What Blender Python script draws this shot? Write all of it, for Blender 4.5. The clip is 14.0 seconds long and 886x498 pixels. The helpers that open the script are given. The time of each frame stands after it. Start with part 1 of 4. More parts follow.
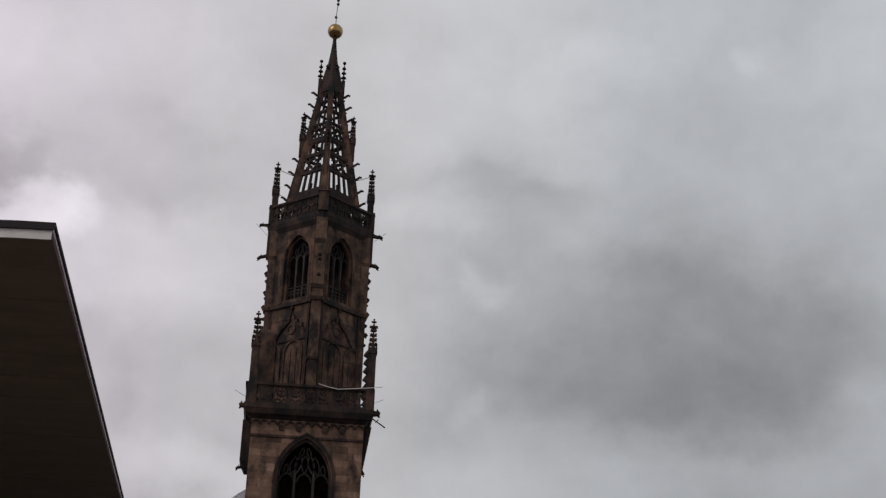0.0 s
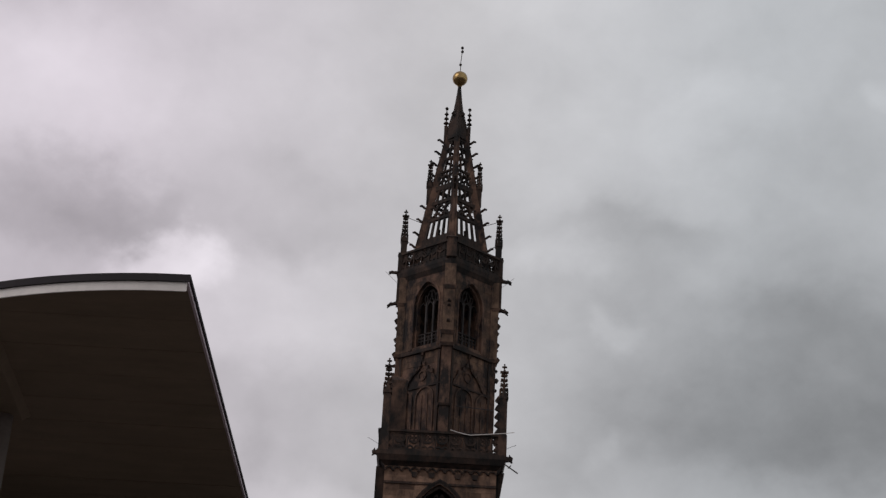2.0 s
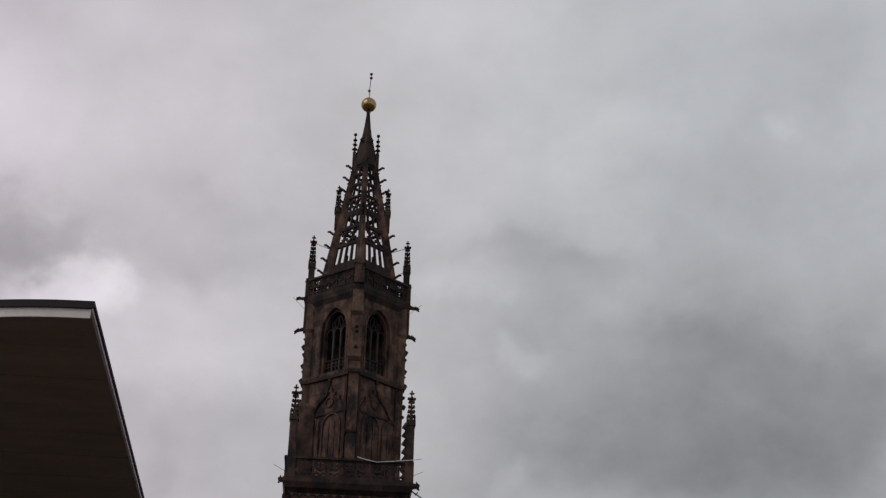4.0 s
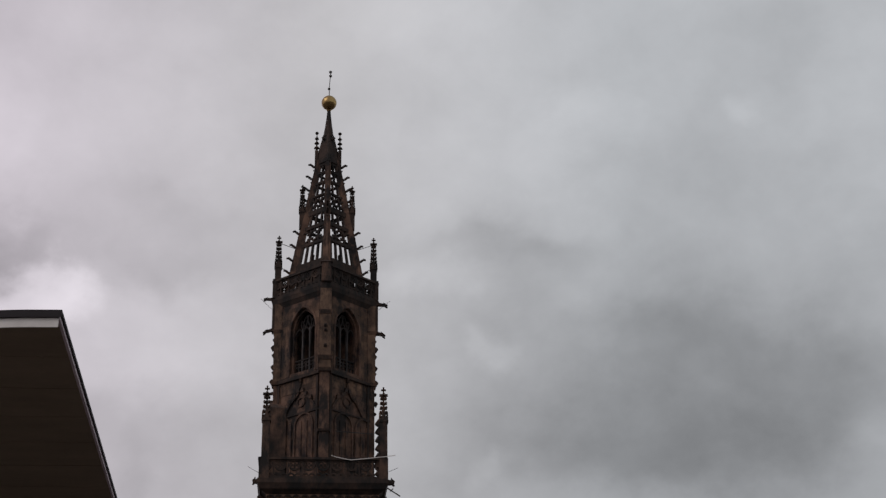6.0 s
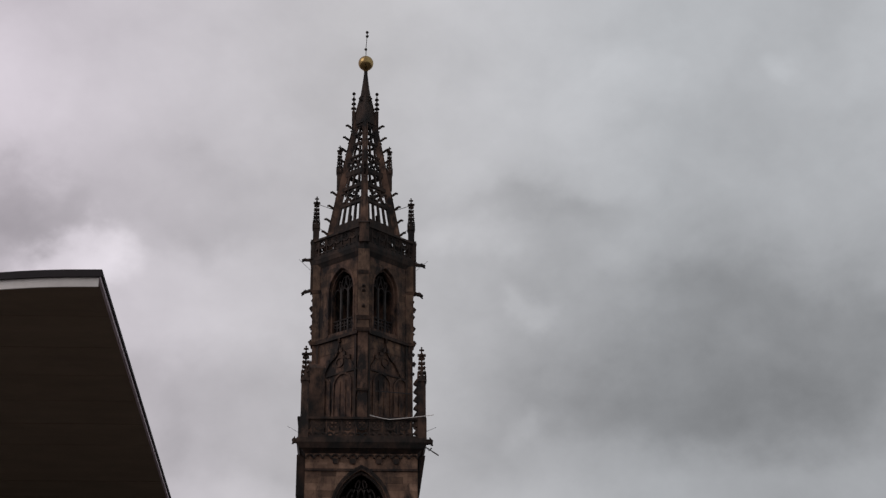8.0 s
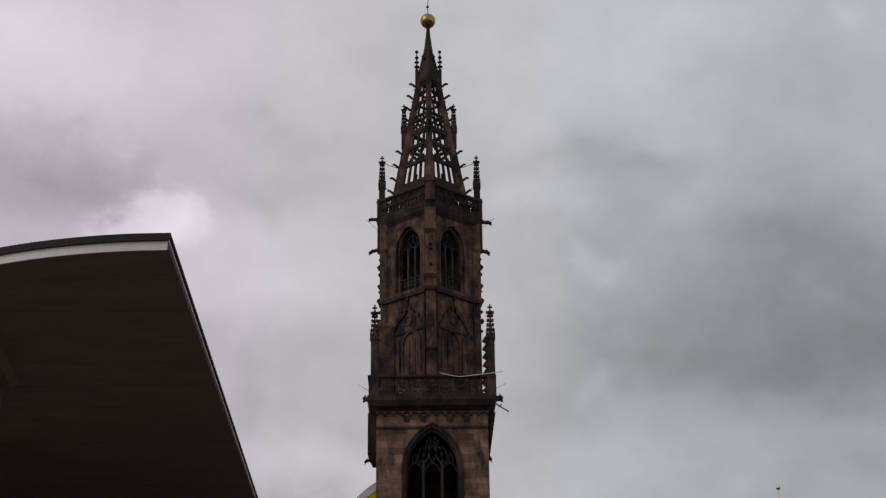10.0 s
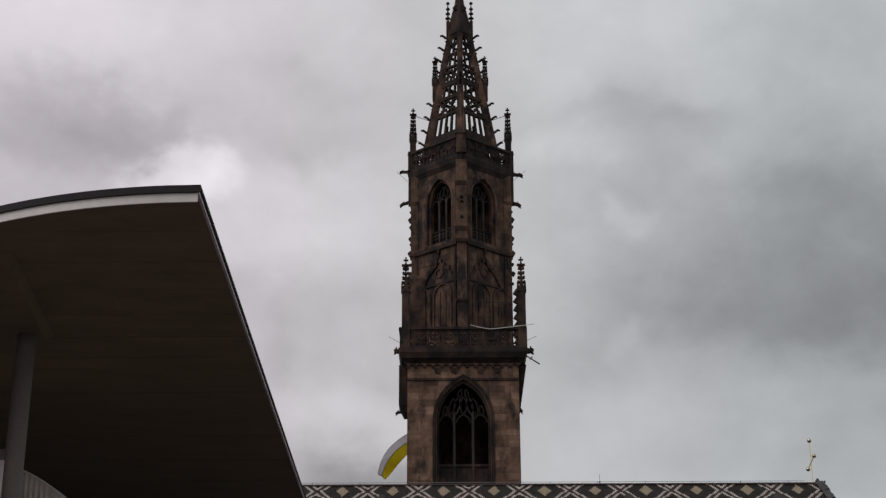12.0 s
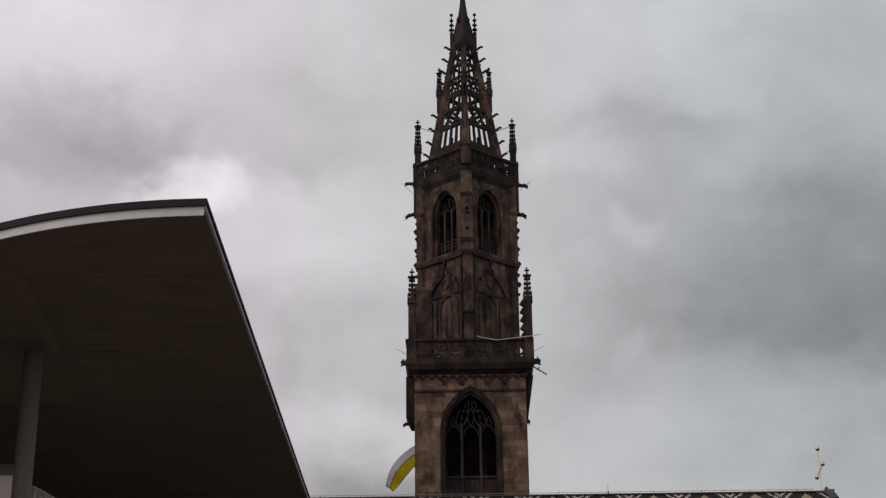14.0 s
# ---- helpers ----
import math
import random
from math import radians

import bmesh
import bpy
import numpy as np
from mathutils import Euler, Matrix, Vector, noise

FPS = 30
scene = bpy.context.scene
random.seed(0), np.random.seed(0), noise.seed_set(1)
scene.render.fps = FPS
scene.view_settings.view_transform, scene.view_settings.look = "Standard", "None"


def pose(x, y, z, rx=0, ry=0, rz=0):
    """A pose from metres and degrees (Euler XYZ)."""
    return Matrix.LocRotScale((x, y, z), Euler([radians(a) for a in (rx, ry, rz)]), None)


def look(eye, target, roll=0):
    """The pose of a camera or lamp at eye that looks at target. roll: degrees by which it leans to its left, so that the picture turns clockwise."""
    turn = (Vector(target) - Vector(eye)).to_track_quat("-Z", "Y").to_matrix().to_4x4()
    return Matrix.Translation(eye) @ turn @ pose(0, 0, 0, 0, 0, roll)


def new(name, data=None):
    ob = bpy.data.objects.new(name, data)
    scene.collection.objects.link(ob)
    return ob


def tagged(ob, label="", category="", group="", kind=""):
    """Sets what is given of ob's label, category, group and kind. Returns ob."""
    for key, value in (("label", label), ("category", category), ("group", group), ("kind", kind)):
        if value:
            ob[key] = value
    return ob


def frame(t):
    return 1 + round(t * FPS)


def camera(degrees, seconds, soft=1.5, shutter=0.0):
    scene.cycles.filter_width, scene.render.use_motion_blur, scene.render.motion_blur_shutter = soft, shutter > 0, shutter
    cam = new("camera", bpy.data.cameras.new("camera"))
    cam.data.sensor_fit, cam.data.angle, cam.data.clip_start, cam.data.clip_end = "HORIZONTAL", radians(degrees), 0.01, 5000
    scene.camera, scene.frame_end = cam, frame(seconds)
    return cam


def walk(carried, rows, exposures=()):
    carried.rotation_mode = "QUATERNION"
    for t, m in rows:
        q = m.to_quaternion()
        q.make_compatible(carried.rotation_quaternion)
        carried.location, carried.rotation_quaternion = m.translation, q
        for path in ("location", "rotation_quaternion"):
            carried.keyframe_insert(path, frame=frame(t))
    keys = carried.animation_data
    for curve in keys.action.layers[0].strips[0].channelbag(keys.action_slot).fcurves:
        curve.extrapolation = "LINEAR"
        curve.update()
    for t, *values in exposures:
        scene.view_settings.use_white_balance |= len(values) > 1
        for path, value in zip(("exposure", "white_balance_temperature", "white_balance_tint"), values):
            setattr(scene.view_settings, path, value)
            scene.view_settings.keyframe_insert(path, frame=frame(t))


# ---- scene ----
cam = camera(34.0, 14.0, soft=1.35)
PATH = [
    (0, pose(-0.019, 0.000, 1.622, 112.690, -1.898, -6.637)),
    (0.5, pose(-0.023, 0.000, 1.628, 113.374, -1.905, -7.153)),
    (1, pose(-0.025, 0.000, 1.645, 114.522, -1.428, -6.349)),
    (1.5, pose(-0.030, 0.000, 1.619, 113.850, -1.866, -4.784)),
    (2, pose(-0.023, 0.000, 1.625, 114.256, -2.807, -1.495)),
    (2.5, pose(-0.022, 0.000, 1.636, 113.070, -3.691, -0.991)),
    (3, pose(-0.029, 0.000, 1.626, 112.919, -3.353, -2.599)),
    (3.5, pose(-0.023, 0.000, 1.643, 113.151, -2.429, -2.946)),
    (4, pose(-0.031, 0.000, 1.645, 115.414, -1.535, -4.921)),
    (4.2, pose(-0.034, 0.000, 1.635, 114.938, -1.25, -4.960)),
    (6.3, pose(-0.055, 0.000, 1.640, 115.228, 1.10, -5.230)),
    (6.5, pose(-0.065, 0.000, 1.651, 115.193, 0.983, -5.169)),
    (7, pose(-0.037, 0.000, 1.626, 115.073, 0.789, -4.689)),
    (7.5, pose(-0.048, 0.000, 1.621, 114.480, 0.677, -4.598)),
    (8, pose(-0.041, 0.000, 1.613, 113.670, 0.603, -3.763)),
    (10.5, pose(-0.013, 0.000, 1.604, 111.430, 0.487, -0.476)),
    (11, pose(0.003, 0.000, 1.597, 110.714, 0.235, -0.151)),
    (11.5, pose(0.006, 0.000, 1.588, 110.444, 0.286, 0.137)),
    (12, pose(-0.001, 0.000, 1.596, 110.157, 0.215, 0.278)),
    (12.5, pose(0.000, 0.000, 1.600, 110.000, 0.348, 0.127)),
    (13, pose(0.006, 0.000, 1.587, 109.920, 0.219, -0.144)),
    (13.5, pose(-0.008, 0.000, 1.593, 110.504, 0.650, 0.221)),
    (14, pose(-0.011, 0.000, 1.594, 110.610, 0.649, 0.679)),
]
walk(cam, PATH, ((0, -0.04, 6530, 12), (2.5, -0.07, 6540, 11.5), (4.0, -0.13, 6530, 12), (6.5, -0.14, 6530, 12), (8.0, -0.14, 6530, 12),
                 (10.5, -0.10, 6540, 11), (11.5, -0.02, 6555, 10), (14, 0.0, 6555, 10)))

# ---- light: an overcast sky with broken grey cloud ----
world = bpy.data.worlds.new("overcast_sky")
scene.world = world
world.use_nodes = True
wt = world.node_tree
wt.nodes.clear()


def wnode(kind, **values):
    n = wt.nodes.new(kind)
    for key, value in values.items():
        n.inputs[key].default_value = value
    return n


def wmath(op, a, b=None, c=None, clamp=False):
    n = wt.nodes.new("ShaderNodeMath")
    n.operation, n.use_clamp = op, clamp
    for i, v in enumerate((a, b, c)):
        if v is None:
            continue
        if isinstance(v, (int, float)):
            n.inputs[i].default_value = v
        else:
            wt.links.new(v, n.inputs[i])
    return n.outputs[0]


w_out = wt.nodes.new("ShaderNodeOutputWorld")
w_bg = wt.nodes.new("ShaderNodeBackground")
w_geo = wt.nodes.new("ShaderNodeTexCoord")
DIRV = w_geo.outputs["Generated"]


def wnoise(scale, detail, rough, distortion=0.0, stretch=(1, 1, 1), shift=(0, 0, 0)):
    mp = wt.nodes.new("ShaderNodeMapping")
    mp.inputs["Scale"].default_value = stretch
    mp.inputs["Location"].default_value = shift
    wt.links.new(DIRV, mp.inputs["Vector"])
    n = wnode("ShaderNodeTexNoise", Scale=scale, Detail=detail, Roughness=rough, Distortion=distortion)
    wt.links.new(mp.outputs[0], n.inputs["Vector"])
    return n.outputs["Fac"], n.outputs["Color"]


# a wobble of the direction frays the edges of the cloud banks
_, wob = wnoise(10.0, 6.0, 0.54, 0.0, (1, 1, 1.2))
w_sub = wt.nodes.new("ShaderNodeVectorMath")
w_sub.operation = "SUBTRACT"
wt.links.new(wob, w_sub.inputs[0])
w_sub.inputs[1].default_value = (0.5, 0.5, 0.5)
w_scl = wt.nodes.new("ShaderNodeVectorMath")
w_scl.operation = "SCALE"
wt.links.new(w_sub.outputs[0], w_scl.inputs[0])
w_scl.inputs["Scale"].default_value = 0.1
w_add = wt.nodes.new("ShaderNodeVectorMath")
w_add.operation = "ADD"
wt.links.new(DIRV, w_add.inputs[0])
wt.links.new(w_scl.outputs[0], w_add.inputs[1])


def bank(az, el, wide, high, hard=0.15):
    """A soft cloud bank at an azimuth and elevation, reaching so many degrees to each side and up and down."""
    a, e = radians(az), radians(el)
    s = wt.nodes.new("ShaderNodeVectorMath")
    s.operation = "SUBTRACT"
    wt.links.new(w_add.outputs[0], s.inputs[0])
    s.inputs[1].default_value = (math.cos(e) * math.sin(a), math.cos(e) * math.cos(a), math.sin(e))
    k = wt.nodes.new("ShaderNodeVectorMath")
    k.operation = "MULTIPLY"
    wt.links.new(s.outputs[0], k.inputs[0])
    k.inputs[1].default_value = (1 / radians(wide), 1 / radians(max(wide, high)), 1 / radians(high))
    d = wt.nodes.new("ShaderNodeVectorMath")
    d.operation = "LENGTH"
    wt.links.new(k.outputs[0], d.inputs[0])
    m = wt.nodes.new("ShaderNodeMapRange")
    m.interpolation_type = "SMOOTHSTEP"
    wt.links.new(d.outputs["Value"], m.inputs["Value"])
    m.inputs["From Min"].default_value, m.inputs["From Max"].default_value = hard, 1.0
    m.inputs["To Min"].default_value, m.inputs["To Max"].default_value = 1.0, 0.0
    return m.outputs["Result"]


n_big, _ = wnoise(2.6, 3.0, 0.5, 0.0, (1, 1, 1.2), (0.3, 0.1, 0.0))
n_mid, _ = wnoise(7.0, 7.0, 0.56, 0.1, (1, 1, 1.15), (0.1, 0.7, 0.2))
n_fine, _ = wnoise(17.0, 7.0, 0.58, 0.15, (1, 1, 1.2))
level = wmath("MULTIPLY_ADD", n_big, 0.10, 0.333)
level = wmath("MULTIPLY_ADD", n_mid, 0.24, level)
level = wmath("MULTIPLY_ADD", n_fine, 0.15, level)
# azimuth, elevation, half width, half height (degrees), hardness of the edge, brightness
BRIGHT = ((-11.6, 22.9, 3.0, 1.7, 0.40, 0.22), (-12.9, 22.6, 1.3, 1.1, 0.30, 0.06), (-8.0, 22.9, 4.5, 1.3, 0.10, 0.06), (-9.3, 21.4, 6.0, 3.1, 0.10, 0.15),
         (-4.4, 21.5, 4.2, 3.1, 0.10, 0.08), (-18.1, 28.5, 8.0, 4.5, 0.10, 0.16), (-9.5, 29.7, 11.6, 8.0, 0.10, 0.09), (-3.8, 13.3, 4.2, 2.5, 0.20, 0.11),
         (7.1, 28.8, 7.4, 3.3, 0.10, 0.08), (4.3, 33.9, 9.4, 4.2, 0.10, 0.09), (5.1, 24.4, 2.9, 1.3, 0.10, 0.08), (7.4, 21.9, 1.1, 0.9, 0.10, 0.07),
         (7.3, 16.8, 1.0, 1.1, 0.10, 0.05), (19.4, 29.7, 1.6, 1.0, 0.10, 0.07), (12.1, 29.6, 4.5, 2.0, 0.10, 0.05))
DULL = ((-15.2, 24.8, 5.1, 1.7, 0.20, -0.13), (-18.0, 23.2, 3.6, 1.6, 0.20, -0.09), (-6.6, 16.2, 1.3, 2.9, 0.10, -0.06), (16.5, 18.8, 9.8, 4.5, 0.50, -0.085),
         (9.3, 25.5, 4.7, 1.2, 0.10, -0.07), (19.0, 16.8, 22.3, 11.6, 0.05, -0.11), (11.9, 22.5, 4.5, 1.6, 0.10, -0.05), (13.7, 17.7, 6.7, 2.7, 0.30, -0.03),
         (19.6, 22.2, 9.4, 8.9, 0.30, -0.07), (13.1, 23.0, 7.4, 3.6, 0.10, -0.03), (21.7, 31.8, 1.8, 3.8, 0.10, -0.03), (-5.9, 26.4, 4.0, 1.1, 0.10, -0.04),
         (17.4, 11.8, 11.2, 3.1, 0.20, -0.055), (8.5, 24.1, 2.0, 0.9, 0.10, -0.03), (9.9, 17.0, 9.4, 4.5, 0.10, -0.05), (-3.9, 10.6, 5.8, 3.1, 0.10, -0.22),
         (7.5, 19.5, 4.5, 6.7, 0.05, -0.05))
for az, el, wide, high, hard, gain in BRIGHT + DULL:
    level = wmath("MULTIPLY_ADD", bank(az, el, wide, high, hard), gain, level)
# the light through the cloud is pinkish on one side
w_sep = wt.nodes.new("ShaderNodeSeparateXYZ")
wt.links.new(DIRV, w_sep.inputs[0])
side = wt.nodes.new("ShaderNodeMapRange")
wt.links.new(w_sep.outputs["X"], side.inputs["Value"])
side.inputs["From Min"].default_value, side.inputs["From Max"].default_value = -0.25, 0.25
w_mix = wt.nodes.new("ShaderNodeValToRGB")
wt.links.new(side.outputs["Result"], w_mix.inputs["Fac"])
w_mix.color_ramp.elements.new(0.5)
for stop, place, tint in zip(w_mix.color_ramp.elements, (0.05, 0.5, 0.92), ((0.978, 0.915, 0.995), (0.945, 0.943, 0.973), (0.900, 0.944, 0.985))):
    stop.position, stop.color = place, (*tint, 1)
w_col = wt.nodes.new("ShaderNodeVectorMath")
w_col.operation = "SCALE"
wt.links.new(w_mix.outputs["Color"], w_col.inputs[0])
wt.links.new(level, w_col.inputs["Scale"])
wt.links.new(w_col.outputs[0], w_bg.inputs["Color"])
w_bg.inputs["Strength"].default_value = 0.955
wt.links.new(w_bg.outputs[0], w_out.inputs["Surface"])

sun = new("sun", bpy.data.lights.new("sun", "SUN"))
sun.data.energy, sun.data.angle, sun.data.color = 0.7, radians(40), (1.0, 0.96, 0.92)
sun.matrix_world = look((-75, 15, 65), (0, 60, 0))

# ---- materials ----
def material(name, rough=0.8, metal=0.0):
    m = bpy.data.materials.new(name)
    m.use_nodes = True
    bsdf = m.node_tree.nodes["Principled BSDF"]
    bsdf.inputs["Roughness"].default_value, bsdf.inputs["Metallic"].default_value = rough, metal
    return m, m.node_tree, bsdf


def tex(nt, scale, detail=5.0, rough=0.6, stretch=(1, 1, 1)):
    co = nt.nodes.new("ShaderNodeNewGeometry")
    mp = nt.nodes.new("ShaderNodeMapping")
    mp.inputs["Scale"].default_value = stretch
    nt.links.new(co.outputs["Position"], mp.inputs["Vector"])
    n = nt.nodes.new("ShaderNodeTexNoise")
    n.inputs["Scale"].default_value, n.inputs["Detail"].default_value, n.inputs["Roughness"].default_value = scale, detail, rough
    nt.links.new(mp.outputs[0], n.inputs["Vector"])
    return n.outputs["Fac"]


def ramp(nt, fac, stops):
    r = nt.nodes.new("ShaderNodeValToRGB")
    nt.links.new(fac, r.inputs["Fac"])
    els = r.color_ramp.elements
    while len(els) < len(stops):
        els.new(0.5)
    for e, (p, c) in zip(els, stops):
        e.position, e.color = p, (*c, 1)
    return r.outputs["Color"]


def blend(nt, fac, a, b, mode="MIX"):
    m = nt.nodes.new("ShaderNodeMix")
    m.data_type, m.blend_type = "RGBA", mode
    for key, v in (("Factor", fac), ("A", a), ("B", b)):
        if isinstance(v, (int, float)):
            m.inputs[key].default_value = v
        elif isinstance(v, tuple):
            m.inputs[key].default_value = (*v, 1)
        else:
            nt.links.new(v, m.inputs[key])
    return m.outputs["Result"]


def relief(nt, bsdf, fac, strength, distance):
    b = nt.nodes.new("ShaderNodeBump")
    b.inputs["Strength"].default_value, b.inputs["Distance"].default_value = strength, distance
    nt.links.new(fac, b.inputs["Height"])
    nt.links.new(b.outputs[0], bsdf.inputs["Normal"])


def stone(name, light, mid, soot, soot_from, soot_to, spread=0.0):
    """Weathered sandstone: mottled beds, grain, and soot crusts with runs down the wall."""
    m, nt, bsdf = material(name, 0.9)
    base = ramp(nt, tex(nt, 0.9, 4, 0.6), ((0.3, mid), (0.7, light)))
    grain = tex(nt, 14.0, 5, 0.7)
    base = blend(nt, 0.35, base, ramp(nt, grain, ((0.25, (0.35, 0.33, 0.31)), (0.75, (1, 1, 1)))), "MULTIPLY")
    if spread:
        info = nt.nodes.new("ShaderNodeObjectInfo")
        tone = ramp(nt, info.outputs["Random"], ((0.0, (0.42, 0.38, 0.35)), (0.16, (0.80, 0.76, 0.73)), (0.7, (1.0, 0.97, 0.95)), (1.0, (1 + spread, 1 + spread, 1 + spread))))
        base = blend(nt, 1.0, base, tone, "MULTIPLY")
    crust = ramp(nt, tex(nt, 0.95, 7, 0.72, (1, 1, 0.5)), ((soot_from, (0, 0, 0)), (soot_to, (1, 1, 1))))
    base = blend(nt, crust, base, soot)
    # damp stains and dripping runs of dirt, wide patches and narrow streaks
    patch = ramp(nt, tex(nt, 0.42, 6, 0.65, (1, 1, 1.3)), ((0.42, (1, 1, 1)), (0.62, (0.46, 0.43, 0.42))))
    runs = ramp(nt, tex(nt, 2.6, 5, 0.7, (1, 1, 0.14)), ((0.45, (1, 1, 1)), (0.72, (0.52, 0.49, 0.47))))
    base = blend(nt, 0.8, base, patch, "MULTIPLY")
    base = blend(nt, 0.7, base, runs, "MULTIPLY")
    nt.links.new(base, bsdf.inputs["Base Color"])
    relief(nt, bsdf, grain, 0.5, 0.03)
    return m


STONE_PALE = stone("pale_sandstone", (0.357, 0.225, 0.152), (0.179, 0.108, 0.074), (0.020, 0.014, 0.012), 0.48, 0.66, 0.32)
STONE = stone("brown_sandstone", (0.242, 0.138, 0.092), (0.105, 0.058, 0.040), (0.012, 0.008, 0.007), 0.42, 0.58)
STONE_DARK = stone("sooty_and_shaded_sandstone", (0.084, 0.048, 0.032), (0.036, 0.021, 0.015), (0.008, 0.006, 0.005), 0.42, 0.58)
STONE_UPPER = stone("weathered_ochre_sandstone", (0.252, 0.151, 0.097), (0.118, 0.069, 0.044), (0.013, 0.009, 0.008), 0.41, 0.60, 0.15)
STONE_SOOT = stone("sooty_brown_sandstone", (0.163, 0.092, 0.060), (0.065, 0.036, 0.025), (0.010, 0.007, 0.006), 0.42, 0.58)
STONE_TRACERY = stone("grey_tracery_stone", (0.080, 0.071, 0.069), (0.040, 0.035, 0.034), (0.018, 0.015, 0.014), 0.42, 0.64)
STONE_BLACK = stone("near_black_tracery_stone", (0.040, 0.026, 0.021), (0.018, 0.012, 0.010), (0.007, 0.005, 0.005), 0.42, 0.60)
STONE_LIGHTPIER = stone("worn_pier_sandstone", (0.247, 0.152, 0.098), (0.116, 0.070, 0.045), (0.016, 0.011, 0.009), 0.45, 0.62)


def plain(name, a, b, rough, metal=0.0, scale=3.0, bump=0.2, dist=0.01, stretch=(1, 1, 1)):
    m, nt, bsdf = material(name, rough, metal)
    n1, n2 = tex(nt, scale, 5, 0.6, stretch), tex(nt, scale * 11, 4, 0.6, stretch)
    c = ramp(nt, n1, ((0.3, a), (0.7, b)))
    c = blend(nt, 0.25, c, ramp(nt, n2, ((0.3, (0.55, 0.55, 0.55)), (0.7, (1, 1, 1)))), "MULTIPLY")
    nt.links.new(c, bsdf.inputs["Base Color"])
    relief(nt, bsdf, n2, bump, dist)
    return m


GOLD = plain("gilded_copper", (0.42, 0.29, 0.125), (0.25, 0.165, 0.07), 0.24, 1.0, 2.5, 0.12, 0.02)
GOLD_PALE = plain("bright_gilding", (0.90, 0.68, 0.25), (0.80, 0.58, 0.20), 0.35, 1.0)
IRON = plain("dark_wrought_iron", (0.035, 0.033, 0.032), (0.06, 0.05, 0.045), 0.6, 0.6)
ZINC = plain("weathered_zinc_wire", (0.22, 0.21, 0.21), (0.30, 0.29, 0.29), 0.6, 0.3)
POLISHED = plain("polished_gilded_knob", (0.62, 0.55, 0.42), (0.50, 0.43, 0.32), 0.10, 1.0, 2.5, 0.05, 0.01)
LEAD = plain("dark_lead_sheet", (0.05, 0.05, 0.053), (0.09, 0.088, 0.088), 0.5, 0.4)
TILE_GREEN = plain("dark_green_glazed_tile", (0.020, 0.018, 0.014), (0.035, 0.029, 0.023), 0.6, 0, 4.0)
TILE_CREAM = plain("cream_glazed_tile", (0.52, 0.47, 0.42), (0.66, 0.60, 0.54), 0.55, 0, 4.0)
TILE_SAND = plain("straw_glazed_tile", (0.38, 0.30, 0.20), (0.47, 0.39, 0.28), 0.45, 0, 4.0)
TILE_BROWN = plain("brown_red_glazed_tile", (0.040, 0.022, 0.019), (0.065, 0.036, 0.030), 0.45, 0, 4.0)
PLASTER = plain("ochre_church_stone", (0.30, 0.24, 0.19), (0.40, 0.33, 0.26), 0.9, 0, 0.8, 0.4, 0.02)
SOFFIT = plain("brown_soffit_board", (0.166, 0.120, 0.078), (0.212, 0.156, 0.104), 0.8, 0, 0.7, 0.15, 0.004, (1, 2.5, 1))
EDGE = plain("greyish_plum_edge_strip", (0.40, 0.32, 0.35), (0.60, 0.49, 0.53), 0.6, 0.0, 0.9, 0.1, 0.003)
CAP = plain("dark_plum_sheet_metal", (0.015, 0.011, 0.013), (0.024, 0.018, 0.021), 0.85, 0.0, 0.8, 0.1, 0.004)
TRIM = plain("off_white_painted_trim", (0.66, 0.62, 0.58), (0.76, 0.72, 0.68), 0.6, 0, 0.9, 0.1, 0.003)
COLUMN = plain("grey_painted_concrete", (0.145, 0.119, 0.104), (0.19, 0.158, 0.139), 0.8, 0, 1.2, 0.2, 0.004)
DARKWALL = plain("dark_brown_cladding", (0.030, 0.022, 0.016), (0.042, 0.031, 0.023), 0.9, 0, 0.7, 0.2, 0.006)
RIBBED = plain("pale_corrugated_sheet", (0.72, 0.64, 0.60), (0.82, 0.74, 0.70), 0.6, 0, 0.8, 0.1, 0.003)
FLAG_WHITE = plain("white_flag_cloth", (0.82, 0.81, 0.84), (0.88, 0.87, 0.89), 0.85, 0, 2.0, 0.25, 0.01)
FLAG_YELLOW = plain("yellow_flag_cloth", (0.70, 0.58, 0.010), (0.80, 0.68, 0.015), 0.85, 0, 2.0, 0.25, 0.01)
PAVING = plain("grey_porphyry_paving", (0.095, 0.084, 0.081), (0.145, 0.128, 0.122), 0.85, 0, 0.25, 0.3, 0.01)

# ---- mesh helpers ----
def part(name, bm, mat, parent=None, label=""):
    me = bpy.data.meshes.new(name)
    bm.normal_update()
    bm.to_mesh(me)
    bm.free()
    me.materials.append(mat)
    ob = new(name, me)
    ob.parent = parent
    return tagged(ob, label)


def thing(name, at, label, category, group="", kind=""):
    ob = new(name)
    ob.matrix_world = Matrix.Translation(at)
    ob.empty_display_size = 0.3
    return tagged(ob, label, category, group, kind)


def hexa(bm, pts):
    """A solid from 8 corners: four below, four above, both anticlockwise."""
    v = [bm.verts.new(p) for p in pts]
    for q in ((3, 2, 1, 0), (4, 5, 6, 7), (0, 1, 5, 4), (1, 2, 6, 5), (2, 3, 7, 6), (3, 0, 4, 7)):
        bm.faces.new([v[i] for i in q])


def box(bm, x0, x1, y0, y1, z0, z1, m=None):
    pts = [(x, y, z) for z in (z0, z1) for x, y in ((x0, y0), (x1, y0), (x1, y1), (x0, y1))]
    hexa(bm, [m @ Vector(p) for p in pts] if m else pts)


